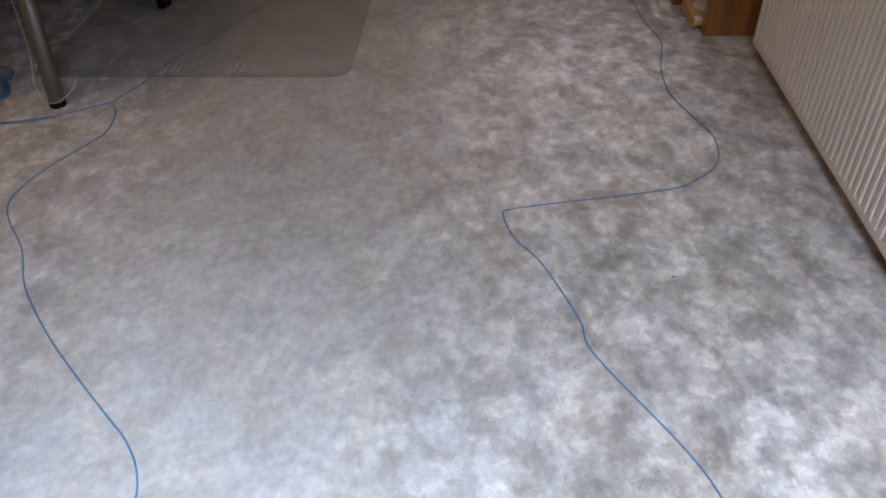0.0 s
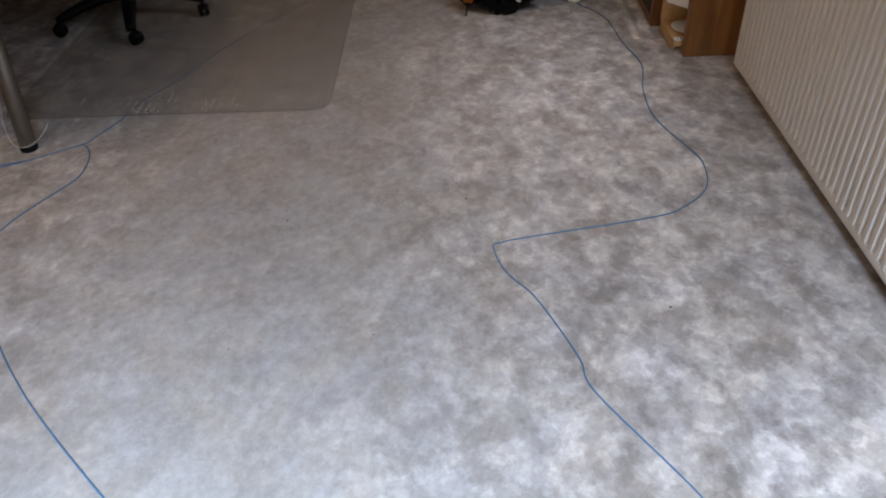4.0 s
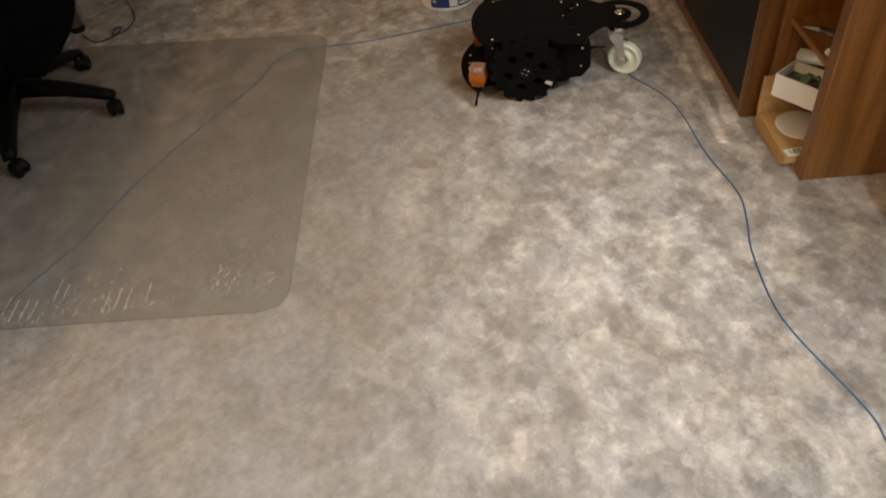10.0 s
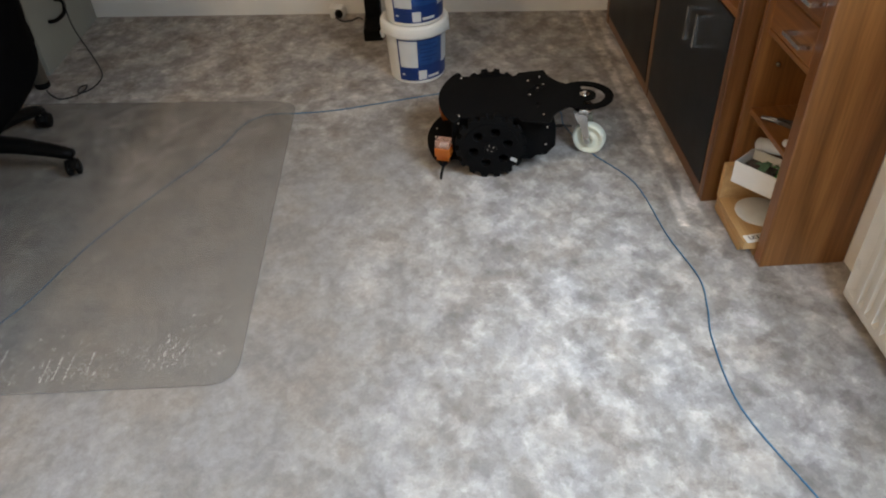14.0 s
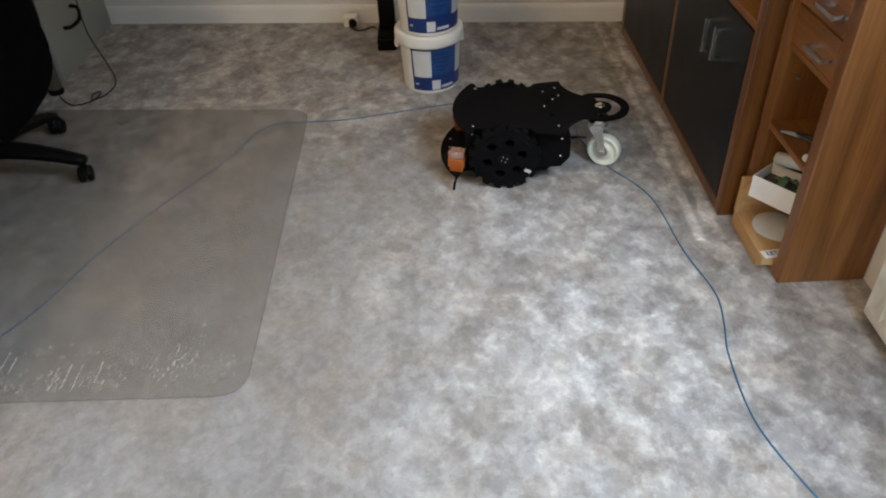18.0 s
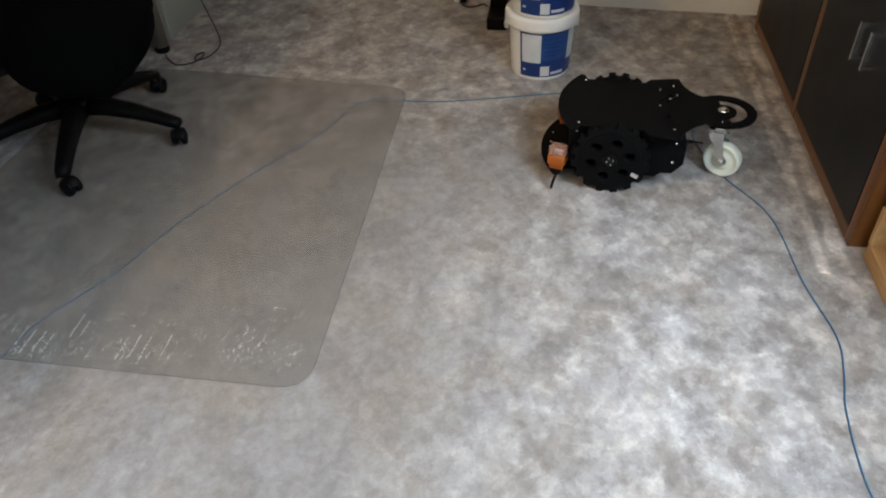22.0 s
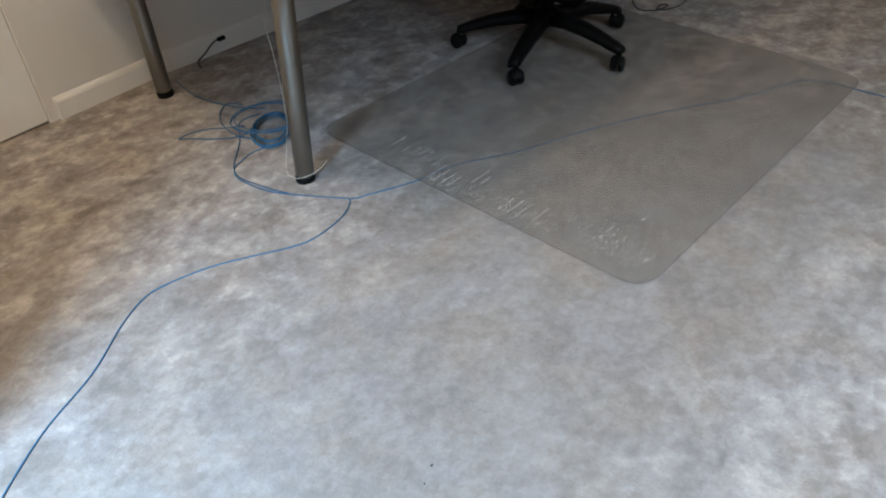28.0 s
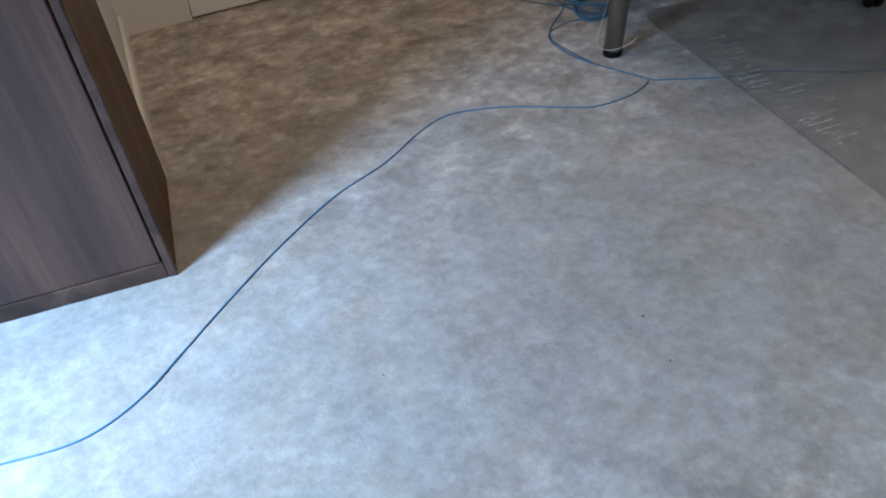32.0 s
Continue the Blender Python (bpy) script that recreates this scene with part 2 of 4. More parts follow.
WALNUT = wood("walnut_decor", (0.105, 0.038, 0.010), (0.215, 0.085, 0.024), (0.33, 0.140, 0.043), 0.32)
WALNUT_Y = wood("walnut_decor_long", (0.105, 0.038, 0.010), (0.215, 0.085, 0.024), (0.33, 0.140, 0.043), 0.32, axis=1)
DARKWOOD = wood("dark_walnut_laminate", (0.018, 0.010, 0.010), (0.058, 0.025, 0.018), (0.110, 0.052, 0.036), 0.55, stretch=0.07, scale=9)
DARKWOOD_X = wood("dark_walnut_laminate_cross", (0.020, 0.009, 0.006), (0.045, 0.021, 0.014), (0.085, 0.045, 0.032), 0.42, axis=0, stretch=0.05, scale=13)
PINE = wood("pine_ply", (0.42, 0.24, 0.09), (0.55, 0.33, 0.14), (0.66, 0.43, 0.20), 0.5, axis=1, scale=11, grain=0.5)
DESKTOP = wood("cherry_veneer", (0.06, 0.010, 0.003), (0.095, 0.015, 0.005), (0.13, 0.024, 0.008), 0.55, axis=1)
BLACK_GLASS = plain("black_panel", (0.010, 0.011, 0.013), 0.4, 0, 0.2, 6.0, 0.02, 150, 0.2)
STEEL = plain("brushed_steel", (0.25, 0.235, 0.21), 0.42, 1.0, 0.08, 20, 0.03, 400)
CHROME = plain("polished_steel", (0.72, 0.72, 0.70), 0.18, 1.0, 0.06, 20, 0.0)
ZINC = plain("zinc_plate", (0.55, 0.57, 0.56), 0.32, 1.0, 0.1, 30, 0.03, 200)
BLACK_PLASTIC = plain("black_plastic", (0.0035, 0.0035, 0.0037), 0.5, 0, 0.2, 18, 0.08, 500, 0.12)
BLACK_FABRIC = plain("black_fabric", (0.0028, 0.0028, 0.003), 0.95, 0, 0.25, 30, 0.3, 900, 0.03)
BLACK_ACRYLIC = plain("matt_black_acrylic", (0.0035, 0.0035, 0.0037), 0.6, 0, 0.2, 10, 0.02, 300, 0.06)
BLACK_RUBBER = plain("black_rubber", (0.004, 0.004, 0.004), 0.85, 0, 0.2, 30, 0.1, 300, 0.08)
NYLON = plain("white_nylon", (0.72, 0.76, 0.66), 0.45, 0, 0.05, 30, 0.05, 200)
ORANGE = plain("orange_plastic", (0.36, 0.088, 0.010), 0.4, 0, 0.08, 40, 0.03, 300)
BUCKET = plain("white_bucket_plastic", (0.80, 0.79, 0.74), 0.35, 0, 0.03, 12, 0.03, 200)
LABEL_BLUE = plain("blue_label", (0.004, 0.030, 0.155), 0.4, 0, 0.15, 20, 0.0)
LABEL_LIGHT = plain("light_label", (0.62, 0.64, 0.64), 0.45, 0, 0.06, 30, 0.0)
LABEL_MID = plain("mid_blue_label", (0.011, 0.064, 0.215), 0.4, 0, 0.2, 30, 0.0)
WIRE_BLUE = plain("blue_wire", (0.020, 0.125, 0.235), 0.5, 0, 0.12, 40, 0.0)
WIRE_BLACK = plain("black_cable", (0.012, 0.012, 0.013), 0.5, 0, 0.1, 40, 0.0)
WIRE_WHITE = plain("white_cable", (0.48, 0.45, 0.39), 0.5, 0, 0.08, 40, 0.0)
GREY_BOARD = plain("grey_laminate", (0.27, 0.28, 0.25), 0.5, 0, 0.06, 6.0, 0.04, 160)
PAPER = plain("white_card", (0.78, 0.77, 0.74), 0.7, 0, 0.04, 12, 0.05, 200)
TEAL_TAPE = plain("green_tape", (0.09, 0.19, 0.12), 0.5, 0, 0.3, 25, 0.03, 200)
GREEN = plain("green_board", (0.04, 0.22, 0.05), 0.4, 0, 0.4, 60, 0.1, 300)
DARK_BITS = plain("dark_parts", (0.05, 0.04, 0.04), 0.45, 0, 0.5, 70, 0.1, 300)
GREY_TOOL = plain("grey_tool_metal", (0.20, 0.21, 0.23), 0.35, 1.0, 0.2, 40, 0.03, 200)
DARK_GAP = plain("dark_void", (0.01, 0.01, 0.01), 0.9, 0, 0.1, 10, 0.0)
INK = plain("black_ink", (0.02, 0.02, 0.025), 0.6, 0, 0.1, 50, 0.0)
GREY_STICKER = plain("grey_sticker", (0.45, 0.45, 0.44), 0.4, 0, 0.1, 50, 0.0)
SPECK = plain("dark_lint", (0.03, 0.028, 0.026), 0.9, 0, 0.2, 50, 0.0)

# ---- geometry helpers ----
def part(name, bm, material, parent=None, label="", smooth=False, m=None):
    """Links a bmesh as one mesh object, under a thing or a part where one is given."""
    me = bpy.data.meshes.new(name)
    bm.to_mesh(me)
    bm.free()
    if smooth:
        for p in me.polygons:
            p.use_smooth = True
    for mm in (material if isinstance(material, (list, tuple)) else (material,)):
        me.materials.append(mm)
    ob = new(name, me)
    if parent is not None:
        ob.parent = parent
    if m is not None:
        ob.matrix_basis = m
    if label:
        tagged(ob, label)
    return ob


def thing(name, label, category, m=None, group="", kind=""):
    ob = new(name)
    ob.empty_display_size = 0.1
    if m is not None:
        ob.matrix_basis = m
    return tagged(ob, label, category, group, kind)


def box(x0, x1, y0, y1, z0, z1, bevel=0.0, seg=2):
    bm = bmesh.new()
    add_box(bm, x0, x1, y0, y1, z0, z1)
    if bevel:
        bmesh.ops.bevel(bm, geom=bm.edges[:], offset=bevel, segments=seg, affect="EDGES", profile=0.5)
    return bm


def add_box(bm, x0, x1, y0, y1, z0, z1, m=None):
    v = [bm.verts.new((x, y, z)) for z in (z0, z1) for x, y in ((x0, y0), (x1, y0), (x1, y1), (x0, y1))]
    if m is not None:
        for q in v:
            q.co = m @ q.co
    for f in ((3, 2, 1, 0), (4, 5, 6, 7), (0, 1, 5, 4), (1, 2, 6, 5), (2, 3, 7, 6), (3, 0, 4, 7)):
        bm.faces.new([v[i] for i in f])
    return v


def lathe(profile, seg=40, bm=None, m=None):
    """A body turned round z from (radius, height) pairs; ends close where the radius is 0."""
    bm = bm or bmesh.new()
    rings = []
    for r, z in profile:
        if r < 1e-6:
            rings.append([bm.verts.new((0, 0, z))])
        else:
            rings.append([bm.verts.new((r * math.cos(2 * math.pi * i / seg), r * math.sin(2 * math.pi * i / seg), z)) for i in range(seg)])
    if m is not None:
        for ring in rings:
            for v in ring:
                v.co = m @ v.co
    for a, b in zip(rings, rings[1:]):
        for i in range(seg):
            j = (i + 1) % seg
            if len(a) == 1 and len(b) == 1:
                continue
            if len(a) == 1:
                bm.faces.new((a[0], b[j], b[i]))
            elif len(b) == 1:
                bm.faces.new((a[i], a[j], b[0]))
            else:
                bm.faces.new((a[i], a[j], b[j], b[i]))
    bmesh.ops.recalc_face_normals(bm, faces=bm.faces[:])
    return bm


def rod(r, z0, z1, seg=24, edge=0.0015):
    e = min(edge, r * 0.4)
    return lathe([(0, z0), (r - e, z0), (r, z0 + e), (r, z1 - e), (r - e, z1), (0, z1)], seg)


def plate(outline, z0, z1, holes=(), bevel=0.0):
    """A flat sheet of the given outline, with holes cut through it."""
    bm = bmesh.new()
    loops = []
    edges = []
    for loop in (outline, *holes):
        vs = [bm.verts.new((x, y, z0)) for x, y in loop]
        edges += [bm.edges.new((vs[i], vs[(i + 1) % len(vs)])) for i in range(len(vs))]
        loops.append(vs)
    bmesh.ops.triangle_fill(bm, use_beauty=True, use_dissolve=True, edges=edges, normal=(0, 0, 1))
    ext = bmesh.ops.extrude_face_region(bm, geom=bm.faces[:])
    for v in ext["geom"]:
        if isinstance(v, bmesh.types.BMVert):
            v.co.z = z1
    bmesh.ops.recalc_face_normals(bm, faces=bm.faces[:])
    return bm


def circle(cx, cy, r, n=16, a0=0.0, a1=360.0, ry=None):
    full = abs(a1 - a0) >= 360
    k = n if full else n + 1
    return [(cx + r * math.cos(radians(a0 + (a1 - a0) * i / n)), cy + (ry or r) * math.sin(radians(a0 + (a1 - a0) * i / n))) for i in range(k)]


def round_rect(x0, x1, y0, y1, r, n=6):
    out = []
    for cx, cy, a in ((x1 - r, y1 - r, 0), (x0 + r, y1 - r, 90), (x0 + r, y0 + r, 180), (x1 - r, y0 + r, 270)):
        out += circle(cx, cy, r, n, a, a + 90)
    return out


def spline(pts, per=10, closed=False):
    """Points along a smooth curve through the given ones."""
    p = [Vector(q) for q in pts]
    n = len(p)
    out = []
    for i in range(n if closed else n - 1):
        if closed:
            a, b, c, d = p[(i - 1) % n], p[i], p[(i + 1) % n], p[(i + 2) % n]
        else:
            a, b, c, d = p[max(i - 1, 0)], p[i], p[i + 1], p[min(i + 2, n - 1)]
        for k in range(per):
            t = k / per
            out.append(0.5 * (2 * b + (c - a) * t + (2 * a - 5 * b + 4 * c - d) * t * t + (3 * b - 3 * c + d - a) * t ** 3))
    if not closed:
        out.append(p[-1])
    return out


def tube(pts, r, seg=8, bm=None, radii=None, closed=False):
    """A round cord along a list of points."""
    bm = bm or bmesh.new()
    p = [Vector(q) for q in pts]
    rings = []
    up = Vector((0, 0, 1))
    last = None
    for i, q in enumerate(p):
        d = (p[(i + 1) % len(p)] - p[i - 1]) if closed else (p[min(i + 1, len(p) - 1)] - p[max(i - 1, 0)])
        d.normalize()
        if last is None:
            side = d.cross(up) if abs(d.z) < 0.95 else d.cross(Vector((1, 0, 0)))
        else:
            side = last - d * last.dot(d)
        side.normalize()
        last = side
        top = side.cross(d)
        rr = radii[i] if radii else r
        rings.append([bm.verts.new(q + side * rr * math.cos(2 * math.pi * k / seg) + top * rr * math.sin(2 * math.pi * k / seg)) for k in range(seg)])
    pairs = list(zip(rings, rings[1:]))
    if closed:
        pairs.append((rings[-1], rings[0]))
    for a, b in pairs:
        for k in range(seg):
            bm.faces.new((a[k], a[(k + 1) % seg], b[(k + 1) % seg], b[k]))
    if not closed:
        bm.faces.new(rings[0][::-1])
        bm.faces.new(rings[-1])
    bmesh.ops.recalc_face_normals(bm, faces=bm.faces[:])
    return bm


def bevelled(bm, w, seg=2):
    es = [e for e in bm.edges if len(e.link_faces) == 2 and e.calc_face_angle(0) > 0.5]
    bmesh.ops.bevel(bm, geom=es, offset=w, segments=seg, affect="EDGES", profile=0.5)
    return bm

# ---- the room ----
H = 2.4
CORNER_NW, CORNER_NE = (-2.188, 4.733), (1.275, 4.345)
BEND_W, CORNER_SW = (-2.188, 2.36), (-2.045, 0.87)


def slab(name, a, b, thick, z0, z1, material, label, openings=()):
    """A wall from a to b, thickened to one side of that way, with openings (from, to, sill, head) along it."""
    A, B = Vector((*a, 0)), Vector((*b, 0))
    d = (B - A)
    length = d.length
    d.normalize()
    n = Vector((-d.y, d.x, 0))
    m = Matrix(((d.x, n.x, 0, A.x), (d.y, n.y, 0, A.y), (0, 0, 1, 0), (0, 0, 0, 1)))
    bm = bmesh.new()
    s = 0.0
    for o0, o1, sill, head in openings:
        add_box(bm, s, o0, 0, thick, z0, z1)
        if sill > z0 + 1e-4:
            add_box(bm, o0, o1, 0, thick, z0, sill)
        add_box(bm, o0, o1, 0, thick, head, z1)
        s = o1
    add_box(bm, s, length, 0, thick, z0, z1)
    bmesh.ops.recalc_face_normals(bm, faces=bm.faces[:])
    ob = part(name, bm, material)
    ob.matrix_basis = m
    tagged(ob, label, "wall", kind="structure")
    return m


tagged(part("floor", box(-2.5, 1.6, -1.5, 5.0, -0.12, 0.0), CARPET), "grey-beige short pile carpet with brushed light and dark blotches", "carpet", kind="structure")
tagged(part("ceiling", box(-2.5, 1.6, -1.5, 5.0, H, H + 0.12), CEIL), "plain white painted ceiling", "ceiling", kind="structure")
slab("wall_north", CORNER_NE, CORNER_NW, -0.15, 0, H, WALL, "plain off-white painted wall behind the paint buckets")
slab("wall_west", CORNER_NW, BEND_W, -0.15, 0, H, WALL, "plain off-white painted wall behind the desk")
DOOR_M = slab("wall_door", BEND_W, CORNER_SW, -0.15, 0, H, WALL, "off-white painted wall round the panelled door", [(0.455, 1.275, 0.0, 2.03)])
slab("wall_alcove", CORNER_SW, (-1.122, 0.93), -0.15, 0, H, WALL, "plain cream painted wall beside the wardrobe")
slab("wall_return", (-1.122, 0.93), (-1.122, -0.42), -0.15, 0, H, WALL, "plain painted wall behind the wardrobe")
slab("wall_south", (-1.122, -0.42), (1.275, -0.42), -0.15, 0, H, WALL, "plain painted wall with the south window", [(0.90, 2.30, 0.86, 1.90)])
slab("wall_east", (1.275, -0.42), CORNER_NE, -0.15, 0, H, WALL, "off-white painted wall with the window over the radiator", [(1.17, 2.87, 0.86, 2.06)])


def skirting(name, a, b, h=0.078, t=0.014):
    A, B = Vector((*a, 0)), Vector((*b, 0))
    d = B - A
    d.normalize()
    n = Vector((-d.y, d.x, 0))
    bm = bmesh.new()
    prof = [(0.002, 0), (t, 0), (t, h - 0.018), (t * 0.8, h - 0.008), (t * 0.35, h), (0.002, h)]
    r0 = [bm.verts.new(A + n * p + Vector((0, 0, z))) for p, z in prof]
    r1 = [bm.verts.new(B + n * p + Vector((0, 0, z))) for p, z in prof]
    for i in range(len(prof)):
        j = (i + 1) % len(prof)
        bm.faces.new((r0[i], r0[j], r1[j], r1[i]))
    bm.faces.new(r0[::-1])
    bm.faces.new(r1)
    bmesh.ops.recalc_face_normals(bm, faces=bm.faces[:])
    return tagged(part(name, bm, GLOSS_WHITE), "white gloss painted skirting board", "skirting", kind="structure")


skirting("baseboard_north", CORNER_NE, (-2.17, 4.731))
skirting("baseboard_west", (-2.188, 4.715), BEND_W)
skirting("baseboard_door", BEND_W, (-2.147, 1.935))
skirting("baseboard_alcove", (-2.03, 0.871), (-1.14, 0.929))

# panelled door, in the axes of its wall: x along the wall, y out of the room, z up
door = tagged(thing("door_1", "closed white panelled interior door with a steel hinge", "door", DOOR_M), kind="structure")


def door_leaf():
    """A leaf with four sunk panels: stiles and rails in front, mouldings sloping back into each panel."""
    bm = bmesh.new()
    x0, x1, z0, z1, f = 0.464, 1.264, 0.008, 2.022, -0.006
    xs = (x0, 0.585, 0.815, 0.913, 1.143, x1)
    zs = (z0, 0.165, 0.80, 0.97, 1.90, z1)
    for i in range(5):
        for j in range(5):
            a, b, c, d = xs[i], xs[i + 1], zs[j], zs[j + 1]
            if i in (1, 3) and j in (1, 3):
                rings = [(0, f), (0.022, f - 0.016), (0.030, f - 0.016), (0.052, f - 0.007)]
                vs = [[bm.verts.new(p) for p in ((a + k, y, c + k), (b - k, y, c + k), (b - k, y, d - k), (a + k, y, d - k))] for k, y in rings]
                for r, s in zip(vs, vs[1:]):
                    for q in range(4):
                        bm.faces.new((r[q], r[(q + 1) % 4], s[(q + 1) % 4], s[q]))
                bm.faces.new(vs[-1])
            else:
                bm.faces.new([bm.verts.new(p) for p in ((a, f, c), (b, f, c), (b, f, d), (a, f, d))])
    back = [bm.verts.new(p) for p in ((x0, f - 0.04, z0), (x1, f - 0.04, z0), (x1, f - 0.04, z1), (x0, f - 0.04, z1))]
    bm.faces.new(back[::-1])
    front = [bm.verts.new(p) for p in ((x0, f, z0), (x1, f, z0), (x1, f, z1), (x0, f, z1))]
    for q in range(4):
        bm.faces.new((front[q], front[(q + 1) % 4], back[(q + 1) % 4], back[q]))
    bmesh.ops.remove_doubles(bm, verts=bm.verts[:], dist=1e-5)
    bmesh.ops.recalc_face_normals(bm, faces=bm.faces[:])
    return bm


part("leaf", door_leaf(), GLOSS_WHITE, door)
jamb = bmesh.new()
add_box(jamb, 0.4555, 0.461, -0.11, -0.002, 0.0, 2.028)
add_box(jamb, 1.2675, 1.2745, -0.11, -0.002, 0.0, 2.028)
add_box(jamb, 0.461, 1.2675, -0.11, -0.002, 2.0235, 2.0295)
part("frame", jamb, GLOSS_WHITE, door)
# added black sheet in place of the unlit space behind the leaf
part("backing", box(0.461, 1.2675, -0.105, -0.1, 0.0, 2.02), DARK_GAP, door)
for z in (0.22, 1.75):
    hb = bmesh.new()
    lathe([(0, 0), (0.006, 0), (0.006, 0.075), (0, 0.075)], 12, hb, pose(1.2665, 0.002, z))
    part("hinge", hb, STEEL, door, "worn steel butt hinge")

# south window, unseen behind the start of the walk; east pane added for the second lamp
win = thing("window_1", "wide white framed window out of view, its east pane added", "window", kind="structure")
wf = bmesh.new()
for a, b, c, d in ((-0.221, -0.18, 0.861, 1.899), (1.136, 1.177, 0.861, 1.899), (-0.18, 1.136, 0.861, 0.90), (-0.18, 1.136, 1.86, 1.899), (0.54, 0.58, 0.90, 1.86)):
    add_box(wf, a, b, -0.54, -0.49, c, d)
part("window_frame", wf, GLOSS_WHITE, win)
part("window_sill", box(-0.27, 1.225, -0.418, -0.36, 0.828, 0.856, 0.004), GLOSS_WHITE, win)
PANE = glass_like("window_pane", (0.9, 0.95, 1.0), 0.02, 0.08)[0]
for a, b in ((-0.18, 0.54), (0.58, 1.136)):
    pane = part("pane", box(a, b, -0.518, -0.513, 0.90, 1.86), PANE, win)
    pane.visible_shadow = False

# second window, over the radiator
win2 = thing("window_2", "wide white framed window with a sill over the radiator", "window", kind="structure")
wf = bmesh.new()
for a, b, c, d in ((0.751, 0.795, 0.861, 2.059), (2.405, 2.449, 0.861, 2.059), (0.795, 2.405, 0.861, 0.905), (0.795, 2.405, 2.015, 2.059), (1.58, 1.62, 0.905, 2.015)):
    add_box(wf, 1.39, 1.42, a, b, c, d)
part("window_frame", wf, GLOSS_WHITE, win2)
part("window_sill", box(1.15, 1.272, 0.65, 2.55, 0.825, 0.855, 0.004), GLOSS_WHITE, win2)
for a, b in ((0.795, 1.58), (1.62, 2.405)):
    pane = part("pane", box(1.402, 1.407, a, b, 0.905, 2.015), PANE, win2)
    pane.visible_shadow = False

# two pendant lamps over the room, out of view, their form and number assumed
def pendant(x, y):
    lamp = tagged(thing("pendant_lamp", "unseen white pendant lamp holder on a cord, assumed under the ceiling", "ceiling lamp", pose(x, y, 0)), group="pendant lamps")
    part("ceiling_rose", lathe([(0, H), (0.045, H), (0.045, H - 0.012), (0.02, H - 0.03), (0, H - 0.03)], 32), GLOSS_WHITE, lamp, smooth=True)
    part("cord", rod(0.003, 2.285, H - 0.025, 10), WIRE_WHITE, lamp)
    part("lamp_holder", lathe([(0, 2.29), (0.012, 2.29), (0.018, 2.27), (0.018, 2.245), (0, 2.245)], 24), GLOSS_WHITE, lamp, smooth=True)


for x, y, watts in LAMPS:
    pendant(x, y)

# ---- radiator ----
def radiator():
    """Pressed steel panel: flat rails, vertical flutes between them, a folded bottom edge and end caps."""
    y0, y1, z0, z1, front, back = 0.55, 2.52, 0.036, 0.64, 1.186, 1.243
    top = thing("radiator", "cream enamelled steel panel radiator with vertical flutes", "radiator")
    pitch, n = 0.0333, int((y1 - y0 - 0.03) / 0.0333)
    prof = []
    for i in range(n):
        a = y0 + 0.015 + i * pitch
        prof += [(a, 0.0), (a + 0.012, 0.0), (a + 0.017, 0.007), (a + 0.028, 0.007)]
    prof = [(y0, 0.0)] + prof + [(y1, 0.0)]
    rows = [(z0, 0.012, 0), (z0 + 0.004, 0.004, 0), (z0 + 0.012, 0.0, 0), (z0 + 0.03, 0.0, 0), (z0 + 0.045, 0.0, 1), (z1 - 0.045, 0.0, 1), (z1 - 0.03, 0.0, 0), (z1 - 0.006, 0.0, 0), (z1, 0.008, 0)]
    bm = bmesh.new()
    grid = [[bm.verts.new((front + inset + d * f, y, z)) for y, d in prof] for z, inset, f in rows]
    for r, s in zip(grid, grid[1:]):
        for i in range(len(prof) - 1):
            bm.faces.new((r[i + 1], r[i], s[i], s[i + 1]))
    part("front_panel", bm, RAD, top)
    bm = bmesh.new()
    add_box(bm, 1.2, back, y0 + 0.002, y1 - 0.002, z0 + 0.002, z1 - 0.01)
    part("water_panel", bm, RAD, top)
    for y in (y0 - 0.001, y1 + 0.001):
        part("end_cap", box(front + 0.006, back, y - 0.002, y + 0.002, z0 + 0.004, z1 + 0.002, 0.001, 1), RAD, top)
    g = bmesh.new()
    for k in range(48):
        yy = y0 + 0.02 + k * 0.0405
        add_box(g, front + 0.008, back - 0.004, yy, yy + 0.028, z1 - 0.008, z1 - 0.004)
    part("top_grille", g, RAD, top)
    for y in (0.9, 2.2):
        part("wall_bracket", box(back, 1.2745, y, y + 0.03, 0.12, 0.56), ZINC, top)
    return top


radiator()

# ---- wall unit: cupboard with black doors, then a narrow drawer and shelf unit ----
def bow_handle(parent, m, length, axis="z", depth=0.03):
    """A square bow handle of flat bar."""
    bm = bmesh.new()
    s, d = 0.009, depth
    if axis == "z":
        add_box(bm, -d, -d + s, -s / 2, s / 2, 0, length)
        add_box(bm, -d + s, 0, -s / 2, s / 2, 0, s)
        add_box(bm, -d + s, 0, -s / 2, s / 2, length - s, length)
    else:
        add_box(bm, -d, -d + s, 0, length, -s / 2, s / 2)
        add_box(bm, -d + s, 0, 0, s, -s / 2, s / 2)
        add_box(bm, -d + s, 0, length - s, length, -s / 2, s / 2)
    bmesh.ops.remove_doubles(bm, verts=bm.verts[:], dist=1e-5)
    return part("handle", bm, CHROME, parent, "brushed chrome bow handle", m=m)


cup = thing("cupboard", "walnut cupboard with black panel doors and chrome handles", "cupboard")
part("side_panel", box(1.0, 1.27, 2.966, 2.998, 0, 1.1, 0.003), WALNUT, cup)
part("side_panel", box(1.0, 1.27, 4.215, 4.25, 0, 1.1, 0.003), WALNUT, cup)
part("divider", box(1.001, 1.27, 3.583, 3.618, 0.0, 1.1, 0.002), WALNUT, cup)
